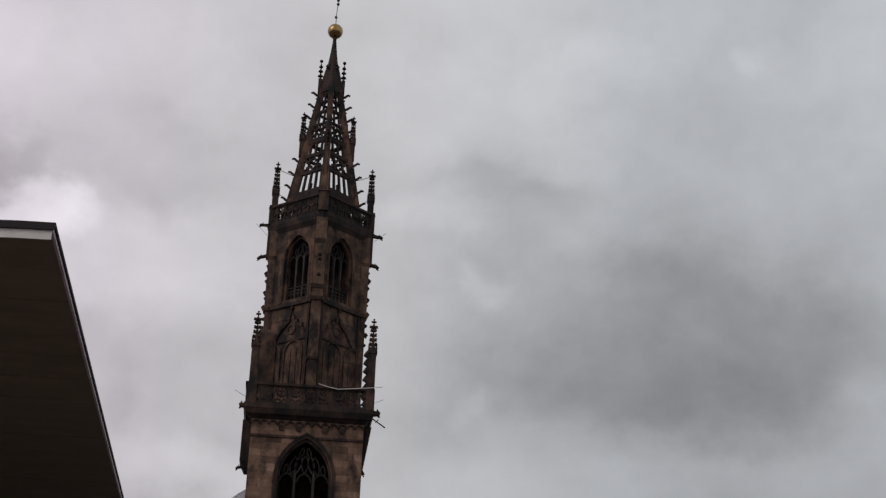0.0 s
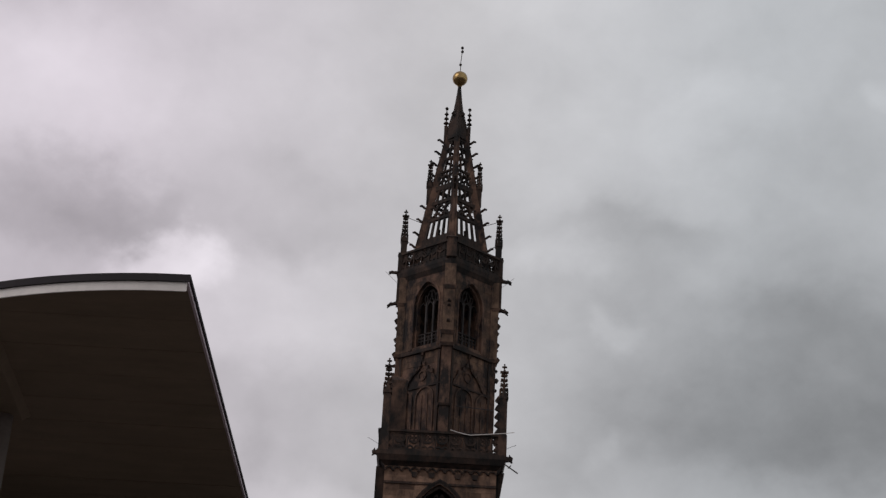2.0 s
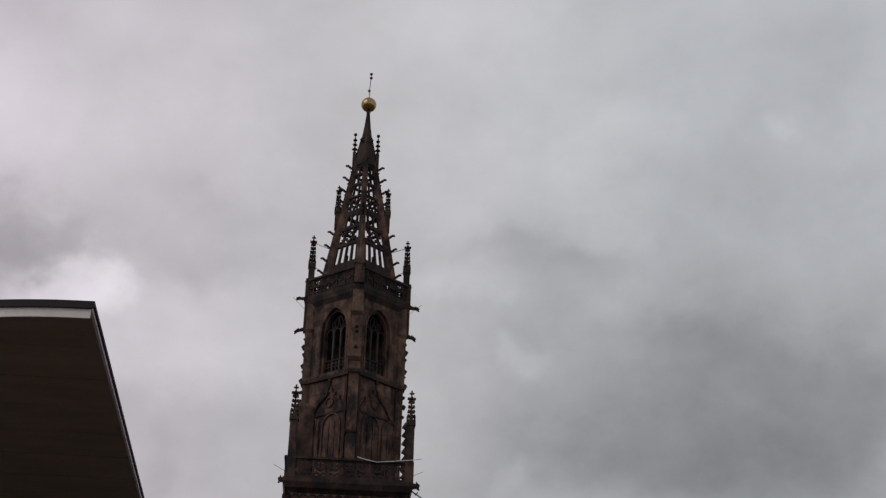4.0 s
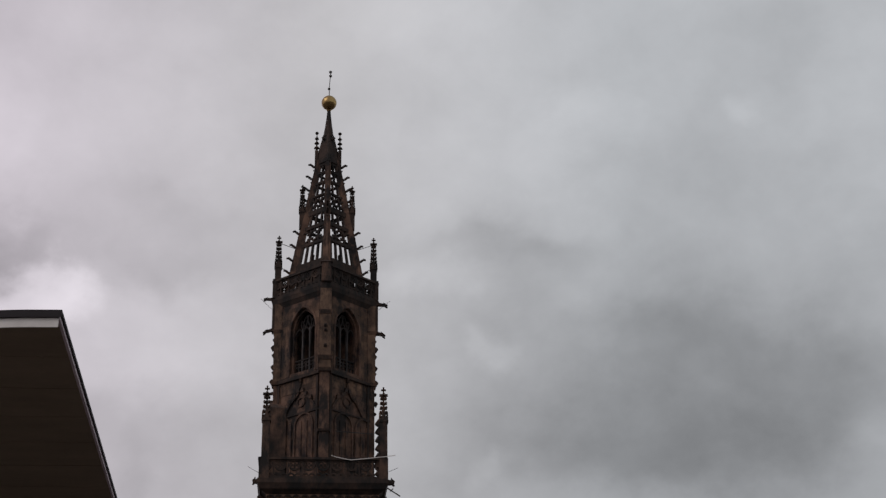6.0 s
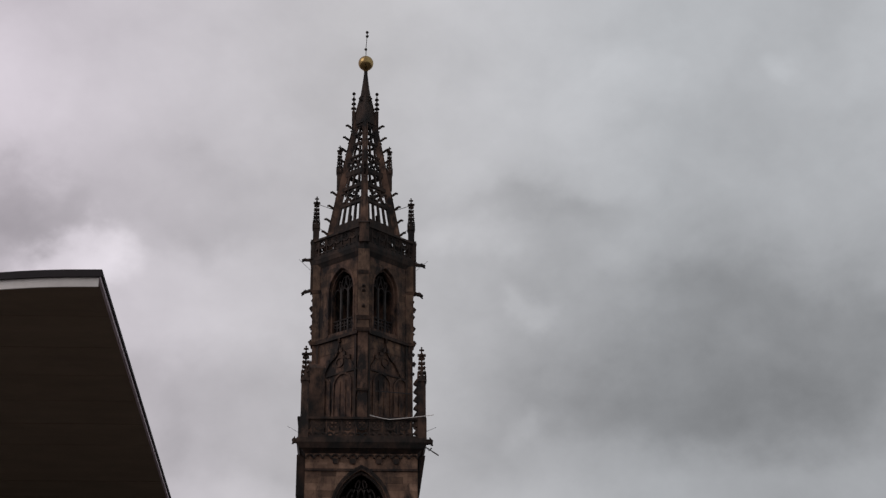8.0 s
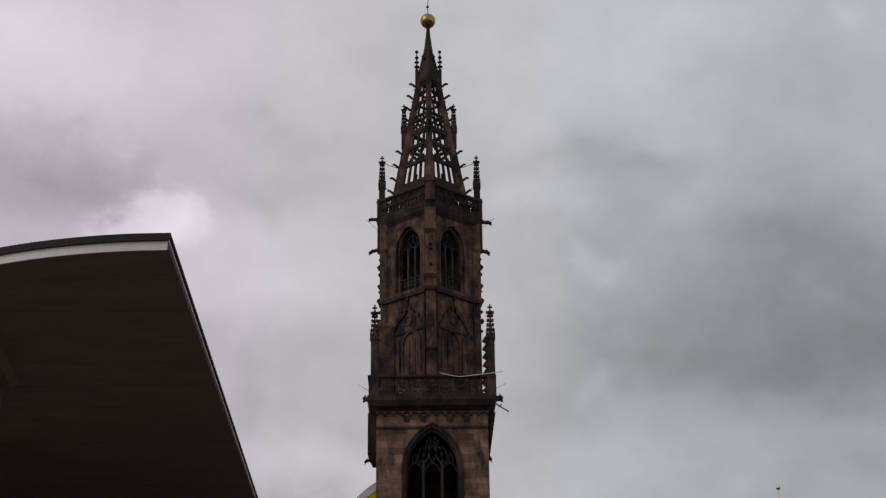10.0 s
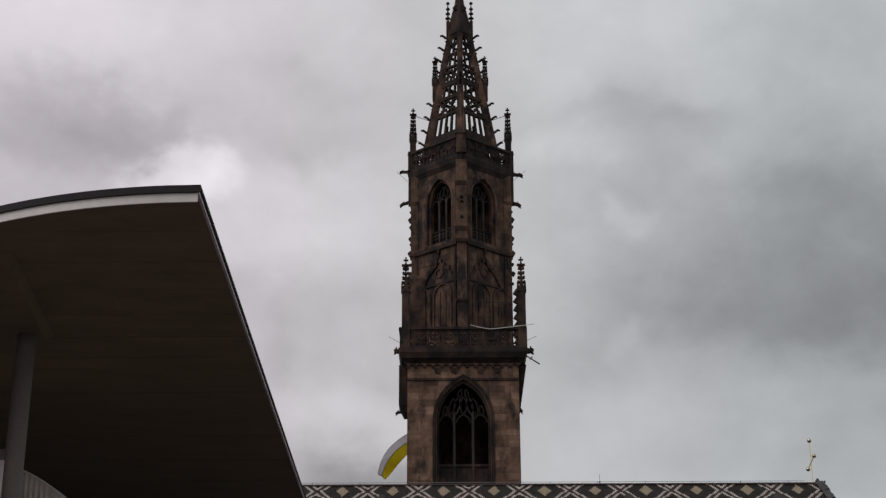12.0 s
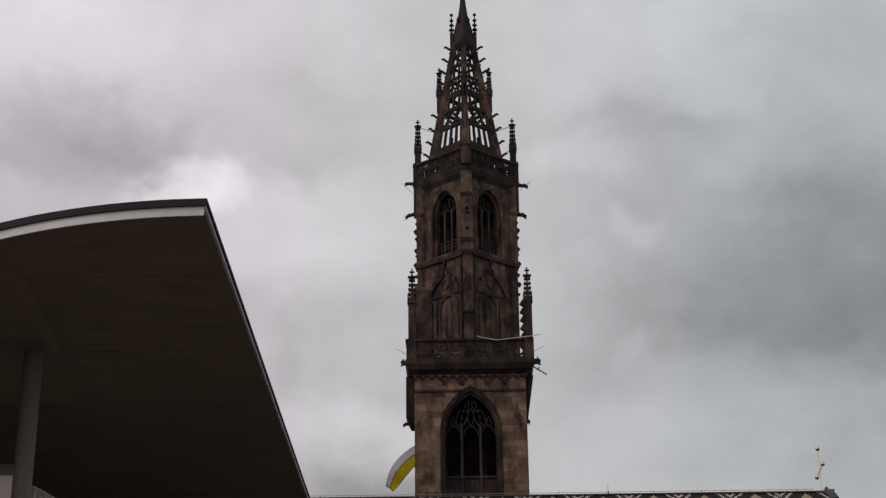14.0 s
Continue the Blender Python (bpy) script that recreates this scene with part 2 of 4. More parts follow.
def beam(bm, p, q, w, d=None, w2=None, up=(0, 0, 1)):
    """A straight four-sided bar from p to q, w wide and d deep, tapering to w2."""
    p, q = Vector(p), Vector(q)
    d, k = d or w, (w2 / w if w2 else 1.0)
    axis = (q - p).normalized()
    ref = Vector(up) if abs(axis.dot(Vector(up).normalized())) < 0.95 else Vector((0, 1, 0))
    s = axis.cross(ref).normalized()
    n = s.cross(axis)
    corners = [(-1, -1), (1, -1), (1, 1), (-1, 1)]
    hexa(bm, [p + s * (a * w / 2) + n * (b * d / 2) for a, b in corners] + [q + s * (a * w * k / 2) + n * (b * d * k / 2) for a, b in corners])


def prism(bm, pts, m, d0, d1):
    """The outline pts (u, v), anticlockwise, in the frame m, from depth d0 to d1 along its third axis."""
    lo = [bm.verts.new(m @ Vector((u, v, d0))) for u, v in pts]
    hi = [bm.verts.new(m @ Vector((u, v, d1))) for u, v in pts]
    n = len(pts)
    bm.faces.new(lo[::-1])
    bm.faces.new(hi)
    for i in range(n):
        bm.faces.new((lo[i], lo[(i + 1) % n], hi[(i + 1) % n], hi[i]))


def lathe(bm, profile, at=(0, 0, 0), n=16, m=None):
    rings = []
    for r, z in profile:
        ring = []
        for i in range(n):
            a = 2 * math.pi * i / n
            p = Vector((r * math.cos(a), r * math.sin(a), z))
            ring.append(bm.verts.new((m @ p if m else p) + Vector(at)))
        rings.append(ring)
    for a, b in zip(rings, rings[1:]):
        for i in range(n):
            bm.faces.new((a[i], a[(i + 1) % n], b[(i + 1) % n], b[i]))
    bm.faces.new(rings[0][::-1])
    bm.faces.new(rings[-1])


def ring(bm, m, cu, cv, radius, thick, d0, d1, n=12, start=0.0, sweep=2 * math.pi):
    """A flat ring (or arc) of stone in the frame m."""
    steps = max(2, int(n * sweep / (2 * math.pi)))
    for i in range(steps):
        a, b = start + sweep * i / steps, start + sweep * (i + 1) / steps
        r0, r1 = radius - thick / 2, radius + thick / 2
        prism(bm, [(cu + r0 * math.cos(a), cv + r0 * math.sin(a)), (cu + r1 * math.cos(a), cv + r1 * math.sin(a)),
                   (cu + r1 * math.cos(b), cv + r1 * math.sin(b)), (cu + r0 * math.cos(b), cv + r0 * math.sin(b))], m, d0, d1)


def wall_frame(a, b):
    """u along the wall from a to b (seen from outside, left to right), v up, third axis outwards."""
    a, b = Vector((*a, 0)), Vector((*b, 0))
    u = (b - a).normalized()
    n = u.cross(Vector((0, 0, 1)))
    m = Matrix((( u.x, 0, n.x, a.x), (u.y, 0, n.y, a.y), (0, 1, 0, 0), (0, 0, 0, 1)))
    return m, (b - a).length


def arch(half, rise, n=9):
    """A pointed arch from the left springing over the apex to the right, about (0, 0)."""
    rad = (half * half + rise * rise) / (2 * half)
    end = math.atan2(rise, rad - half)
    left = [(-half + rad - rad * math.cos(end * i / n), rad * math.sin(end * i / n)) for i in range(n + 1)]
    return left + [(-x, y) for x, y in left[-2::-1]]


def arched_wall(bm, m, u0, u1, z0, z1, uc, half, sill, spring, rise, d0, d1):
    """A wall pierced by one pointed window."""
    prism(bm, [(u0, z0), (uc - half, z0), (uc - half, spring), (u0, spring)], m, d0, d1)
    prism(bm, [(uc + half, z0), (u1, z0), (u1, spring), (uc + half, spring)], m, d0, d1)
    prism(bm, [(uc - half, z0), (uc + half, z0), (uc + half, sill), (uc - half, sill)], m, d0, d1)
    pts = [(uc + x, spring + y) for x, y in arch(half, rise)]
    prism(bm, [(u0, spring), pts[0], (pts[0][0], z1), (u0, z1)], m, d0, d1)
    prism(bm, [pts[-1], (u1, spring), (u1, z1), (pts[-1][0], z1)], m, d0, d1)
    for p, q in zip(pts, pts[1:]):
        prism(bm, [p, q, (q[0], z1), (p[0], z1)], m, d0, d1)


def arch_band(bm, m, uc, spring, half, rise, thick, d0, d1, foot=None):
    """A moulding round a pointed arch, running down the jambs to foot."""
    a = [(uc + x, spring + y) for x, y in arch(half, rise)]
    b = [(uc + x, spring + y) for x, y in arch(half + thick, rise + thick * 1.25)]
    for i in range(len(a) - 1):
        prism(bm, [a[i], a[i + 1], b[i + 1], b[i]][::-1], m, d0, d1)
    if foot is not None:
        prism(bm, [(uc - half - thick, foot), (uc - half, foot), (uc - half, spring), (uc - half - thick, spring)], m, d0, d1)
        prism(bm, [(uc + half, foot), (uc + half + thick, foot), (uc + half + thick, spring), (uc + half, spring)], m, d0, d1)


# ---- ground ----
bm = bmesh.new()
box(bm, -1500, 1500, -1500, 1500, -0.5, 0)
tagged(part("ground", bm, PAVING), "grey stone paving of the square", "ground", kind="structure")

# ---- bell tower ----
AX, AY = 1.05, 104.0
tower = thing("bell_tower", (AX, AY, 0), "tall gothic bell tower of sooty brown sandstone behind the church roof", "tower")
LH = 3.97                      # half the side of the lower, square stage
SIDES = [((-LH, -LH), (LH, -LH)), ((LH, -LH), (LH, LH)), ((LH, LH), (-LH, LH)), ((-LH, LH), (-LH, -LH))]

# lower stage: four walls, the front one pierced by the large window
front, side_len = wall_frame(*SIDES[0])
bm = bmesh.new()
arched_wall(bm, front, 0, side_len, 0, 30.0, LH, 1.90, 19.4, 25.5, 2.95, -1.0, 0)
part("wall", bm, STONE_PALE, tower, "pale brown weathered sandstone wall with a pointed window opening")
for a, b in SIDES[1:]:
    m, ln = wall_frame(a, b)
    bm = bmesh.new()
    inset = 1.003 if a[1] != b[1] else 0.0
    prism(bm, [(inset, 0), (ln - inset, 0), (ln - inset, 30.0), (inset, 30.0)], m, -1.0, 0)
    part("wall", bm, STONE, tower)
bm = bmesh.new()
box(bm, -LH + 0.9, LH - 0.9, -LH + 0.9, LH - 0.9, 18.9, 19.3)
part("floor_slab", bm, STONE_DARK, tower)
bm = bmesh.new()
box(bm, -4.3, 4.3, -4.3, 4.3, 30.03, 30.5)
part("floor_slab", bm, STONE_DARK, tower)

# the large window: splayed moulding, mullions, transom, blind panel and head tracery
bm = bmesh.new()
arch_band(bm, front, LH, 25.5, 1.74, 2.70, 0.16, -0.55, -0.22, 19.4)
arch_band(bm, front, LH, 25.5, 1.92, 2.98, 0.13, -0.05, 0.035, 19.4)
arch_band(bm, front, LH, 25.5, 2.05, 3.145, 0.12, -0.05, 0.08, 19.4)
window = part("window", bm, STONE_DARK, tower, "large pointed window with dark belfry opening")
for x in (-0.66, 0.66):
    bm = bmesh.new()
    prism(bm, [(LH + x - 0.09, 22.3), (LH + x + 0.09, 22.3), (LH + x + 0.09, 26.0), (LH + x - 0.09, 26.0)], front, -0.62, -0.44)
    part("mullion", bm, STONE_TRACERY, window)
bm = bmesh.new()
prism(bm, [(LH - 1.74, 22.25), (LH + 1.74, 22.25), (LH + 1.74, 22.42), (LH - 1.74, 22.42)], front, -0.65, -0.45)
part("transom", bm, STONE_DARK, window)
# blind panel and tracery heads, set much darker than the wall stone
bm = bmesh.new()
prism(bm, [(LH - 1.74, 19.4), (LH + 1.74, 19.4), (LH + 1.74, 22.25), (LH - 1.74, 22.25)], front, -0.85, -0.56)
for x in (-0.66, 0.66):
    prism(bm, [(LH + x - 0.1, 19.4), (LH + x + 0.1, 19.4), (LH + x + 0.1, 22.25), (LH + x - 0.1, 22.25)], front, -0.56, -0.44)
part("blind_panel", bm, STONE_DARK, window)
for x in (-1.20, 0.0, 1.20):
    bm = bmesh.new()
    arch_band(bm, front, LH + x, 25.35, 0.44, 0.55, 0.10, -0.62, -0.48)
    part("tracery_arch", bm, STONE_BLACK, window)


def mouchette(m, u, z, du, dz, bulge, parent, mat=None):
    """A flame-shaped opening of flowing tracery: two bowed bars that meet in points."""
    a, b = Vector((u, z)), Vector((u + du, z + dz))
    n = Vector((-dz, du)).normalized()
    for s in (-1, 1):
        mid = [a.lerp(b, k / 6) + n * (s * bulge * math.sin(math.pi * k / 6) ** 0.8) for k in range(7)]
        bm = bmesh.new()
        rows = []
        for k, p in enumerate(mid):
            e = (mid[min(k + 1, 6)] - mid[max(k - 1, 0)]).normalized()
            o = Vector((-e.y, e.x)) * 0.045
            rows.append([bm.verts.new(m @ Vector((q.x, q.y, d))) for q, d in ((p - o, -0.61), (p + o, -0.61), (p + o, -0.50), (p - o, -0.50))])
        for r0, r1 in zip(rows, rows[1:]):
            for k in range(4):
                bm.faces.new((r0[k], r0[(k + 1) % 4], r1[(k + 1) % 4], r1[k]))
        bm.faces.new(rows[0][::-1])
        bm.faces.new(rows[-1])
        bmesh.ops.recalc_face_normals(bm, faces=bm.faces[:])
        part("tracery_bar", bm, mat or STONE_BLACK, parent)


for s in (-1, 1):
    mouchette(front, LH + s * 0.60, 25.95, s * -0.30, 1.35, 0.20, window, STONE_TRACERY)
    mouchette(front, LH + s * 0.95, 25.90, s * -0.30, 1.30, 0.20, window)
    mouchette(front, LH + s * 1.35, 25.85, s * -0.12, 0.80, 0.15, window)
    mouchette(front, LH + s * 0.35, 27.10, s * -0.20, 0.75, 0.13, window)
mouchette(front, LH, 25.98, 0.0, 1.30, 0.22, window)

# string course, corbel frieze, cornice
bm = bmesh.new()
for u0, u1 in ((0.0, LH - 0.62), (LH + 0.62, side_len)):
    prism(bm, [(u0, 28.34), (u1, 28.34), (u1, 28.5), (u0, 28.5)], front, 0, 0.12)
part("string_course", bm, STONE_SOOT, tower)
bm = bmesh.new()
for k in range(13):
    u = 0.30 + k * (side_len - 0.6) / 12
    ring(bm, front, u, 29.25, 0.27, 0.10, 0.0, 0.15, 12, 0, math.pi)
    if k in (3, 5, 8, 10):
        prism(bm, [(u - 0.16, 28.85), (u + 0.16, 28.85), (u + 0.24, 29.22), (u - 0.24, 29.22)], front, 0.0, 0.13)
part("frieze", bm, STONE_DARK, tower, "carved arcaded frieze under the cornice")
for k, (lo, hi, z0, z1) in enumerate(((3.98, 4.30, 29.62, 29.90), (4.42, 4.58, 29.9, 30.28), (4.60, 4.60, 30.28, 30.62))):
    bm = bmesh.new()
    c = [(-1, -1), (1, -1), (1, 1), (-1, 1)]
    hexa(bm, [(a * lo, b * lo, z0) for a, b in c] + [(a * hi, b * hi, z1) for a, b in c])
    part("cornice", bm, STONE_DARK, tower)
# side turret, its shade put into the dark stone tone, and tapering side corbel
bm = bmesh.new()
box(bm, -4.62, -LH - 0.003, -2.6, -1.0, 26.9, 29.88)
hexa(bm, [(-LH - 0.3, -2.4, 26.2), (-LH, -2.4, 26.2), (-LH, -1.2, 26.2), (-LH - 0.3, -1.2, 26.2),
          (-4.62, -2.6, 26.9), (-LH, -2.6, 26.9), (-LH, -1.0, 26.9), (-4.62, -1.0, 26.9)])
part("side_corbel", bm, STONE_DARK, tower)
bm = bmesh.new()
hexa(bm, [(LH + 0.003, -2.6, 26.2), (LH + 0.08, -2.6, 26.2), (LH + 0.08, -1.0, 26.2), (LH + 0.003, -1.0, 26.2),
          (LH + 0.003, -2.6, 29.88), (4.60, -2.6, 29.88), (4.60, -1.0, 29.88), (LH + 0.003, -1.0, 29.88)])
part("side_corbel", bm, STONE_DARK, tower)


def gargoyle(at, way, length, size, droop=0.0):
    """A stone water spout: thick neck, body, head with jaw and ears."""
    bm = bmesh.new()
    p, w = Vector(at), Vector(way).normalized()
    tip = p + w * length + Vector((0, 0, -droop))
    beam(bm, p - w * 0.3, p + (tip - p) * 0.7, size, size * 0.9, size * 0.7)
    beam(bm, p + (tip - p) * 0.62 + Vector((0, 0, size * 0.1)), tip, size * 0.85, size * 0.8, size * 0.45)
    beam(bm, p + (tip - p) * 0.75 + Vector((0, 0, -size * 0.35)), tip + Vector((0, 0, -size * 0.55)), size * 0.5, size * 0.3, size * 0.3)
    beam(bm, p + (tip - p) * 0.68, p + (tip - p) * 0.60 + Vector((0, 0, size * 0.75)), size * 0.4, size * 0.3, size * 0.15)
    return part("gargoyle", bm, STONE_DARK, tower)


gargoyle((-4.5, -4.3, 30.42), (-1, -0.1, 0), 0.42, 0.42)
gargoyle((4.5, -4.3, 30.40), (1, -0.1, 0), 0.55, 0.46)
gargoyle((-4.35, -2.4, 26.55), (-1, -0.2, 0), 0.5, 0.26, 0.25)
gargoyle((LH, -2.4, 26.6), (1, -0.2, 0), 0.28, 0.3, 0.2)
gargoyle((-4.05, 0, 46.18), (-1, 0, 0), 0.72, 0.26, 0.02)
gargoyle((4.05, 0, 45.95), (1, 0, 0), 0.78, 0.30, 0.15)
gargoyle((-3.95, 0, 43.75), (-1, 0, 0), 0.78, 0.28, 0.42)
gargoyle((3.85, 0, 43.62), (1, 0, 0), 0.78, 0.32, 0.36)


def balustrade(a, b, z0, z1, count, mat, depth=0.22):
    """An openwork parapet: base, rail and pierced panels with foiled rings."""
    m, ln = wall_frame(a, b)
    bm = bmesh.new()
    prism(bm, [(0, z1 - 0.17), (ln, z1 - 0.17), (ln, z1), (0, z1)], m, -depth - 0.06, 0.07)
    ob = part("balustrade", bm, mat, tower, "pierced stone balustrade with foiled panels")
    bm = bmesh.new()
    prism(bm, [(0, z0), (ln, z0), (ln, z0 + 0.16), (0, z0 + 0.16)], m, -depth, 0)
    part("base_rail", bm, mat, ob)
    step = ln / count
    lo, hi = z0 + 0.16, z1 - 0.17
    for k in range(count):
        bm = bmesh.new()
        u = (k + 0.5) * step
        r = min(step * 0.40, (hi - lo) * 0.30)
        prism(bm, [(u - step / 2, lo), (u - step / 2 + 0.09, lo), (u - step / 2 + 0.09, hi), (u - step / 2, hi)], m, -depth * 0.9, -0.02)
        zc = hi - r - 0.02
        ring(bm, m, u, zc, r, 0.14, -depth * 0.8, -0.05, 10)
        for q in range(4):
            a4 = math.pi / 4 + q * math.pi / 2
            ring(bm, m, u + r * 0.55 * math.cos(a4), zc + r * 0.55 * math.sin(a4), r * 0.33, 0.06, -depth * 0.7, -0.08, 6)
        for s in (-1, 1):
            ring(bm, m, u + s * step * 0.24, lo + 0.02, step * 0.20, 0.12, -depth * 0.8, -0.05, 10, 0, math.pi)
            prism(bm, [(u + s * step * 0.36 - 0.12, hi - 0.16), (u + s * step * 0.36 + 0.12, hi - 0.16), (u + s * step * 0.36 + 0.12, hi), (u + s * step * 0.36 - 0.12, hi)], m, -depth * 0.8, -0.05)
        part("panel", bm, mat, ob)
    return ob


B = 4.52
for a, b in (((-B, -B), (B, -B)), ((B, -B), (B, B)), ((B, B), (-B, B)), ((-B, B), (-B, -B))):
    balustrade(a, b, 30.62, 32.15, 9, STONE_DARK)


def pinnacle(at, z0, zshoulder, ztop, w, mat=STONE_DARK, buttress=0.0):
    """A crocketed pinnacle: square shaft with gablets, tapering spirelet, leafy crockets, cross-shaped finial."""
    x, y = at
    bm = bmesh.new()
    box(bm, x - w / 2, x + w / 2, y - w / 2, y + w / 2, z0, zshoulder)
    box(bm, x - w * 0.62, x + w * 0.62, y - w * 0.62, y + w * 0.62, zshoulder - w * 0.22, zshoulder)
    for s in (-1, 1):
        for m in (wall_frame((x - w / 2, y + s * w / 2), (x + w / 2, y + s * w / 2))[0], wall_frame((x + s * w / 2, y - w / 2), (x + s * w / 2, y + w / 2))[0]):
            prism(bm, [(0, zshoulder - 0.003), (w, zshoulder - 0.003), (w / 2, zshoulder + w * 1.25)], m, -0.06, 0.06)
    if buttress:
        box(bm, x - w * 0.58, x + w * 0.58, y - w * 0.58, y + w * 0.58, z0, z0 + buttress)
    ob = part("pinnacle", bm, mat, tower, "crocketed sandstone pinnacle")
    zf = ztop - w * 1.5
    bm = bmesh.new()
    c = [(-1, -1), (1, -1), (1, 1), (-1, 1)]
    hexa(bm, [(x + a * w * 0.29, y + b * w * 0.29, zshoulder) for a, b in c] + [(x + a * w * 0.08, y + b * w * 0.08, zf) for a, b in c])
    part("spirelet", bm, mat, ob)
    bm = bmesh.new()
    n = max(3, int((zf - zshoulder) / (w * 0.62)))
    for k in range(n):
        t = (k + 0.6) / n
        h = zshoulder + (zf - zshoulder) * t
        r = w * (0.29 + (0.08 - 0.29) * t)
        for a, b in c:
            beam(bm, (x + a * r * 0.8, y + b * r * 0.8, h), (x + a * (r + w * 0.24), y + b * (r + w * 0.24), h + w * 0.18), w * 0.17, w * 0.2, w * 0.24)
    tagged(part("crocketing", bm, mat, ob), kind="stuff")
    bm = bmesh.new()
    beam(bm, (x, y, zf), (x, y, ztop), w * 0.2, None, w * 0.14)
    za, zb = zf + w * 0.32, ztop - w * 0.42
    for dx, dy in ((1, 0), (-1, 0), (0, 1), (0, -1)):
        beam(bm, (x, y, za), (x + dx * w * 0.56, y + dy * w * 0.56, za + w * 0.04), w * 0.34, w * 0.36, w * 0.28)
        beam(bm, (x, y, zb), (x + dx * w * 0.33, y + dy * w * 0.33, zb), w * 0.22, w * 0.24, w * 0.18)
    lathe(bm, [(w * 0.06, ztop - w * 0.2), (w * 0.15, ztop - w * 0.08), (w * 0.06, ztop + 0.02)], (x, y, 0), 6)
    part("finial", bm, mat, ob)
    return ob


for x, y in ((-4.11, -4.28), (4.28, -4.28), (3.55, 4.28), (-3.55, 4.28)):
    pinnacle((x, y), 30.62, 34.95, 37.55, 0.54, STONE_SOOT, buttress=1.5)

# low buttress web that ties one corner pinnacle to the upper stage
bm = bmesh.new()
hexa(bm, [(-4.30, -1.1, 30.6), (-2.75, -1.1, 30.6), (-3.45, -0.3, 30.6), (-4.30, -0.3, 30.6),
          (-4.10, -1.1, 37.0), (-2.75, -1.1, 37.0), (-3.45, -0.3, 37.6), (-4.00, -0.3, 37.6)])
part("buttress_web", bm, STONE_SOOT, tower)

bm = bmesh.new()
for k in range(7):
    z = 31.0 + k * 0.62
    hexa(bm, [(3.66, -4.45, z), (4.02, -4.45, z), (4.02, -4.1, z), (3.66, -4.1, z), (3.88, -4.45, z + 0.34), (4.02, -4.45, z + 0.34), (4.02, -4.1, z + 0.34), (3.88, -4.1, z + 0.34)])
    hexa(bm, [(3.98, -4.45, z - 0.2), (4.03, -4.45, z - 0.2), (4.03, -4.1, z - 0.2), (3.98, -4.1, z - 0.2), (3.66, -4.45, z - 0.002), (4.03, -4.45, z - 0.002), (4.03, -4.1, z - 0.002), (3.66, -4.1, z - 0.002)])
tagged(part("scalloped_edge", bm, STONE_SOOT, tower), kind="stuff")

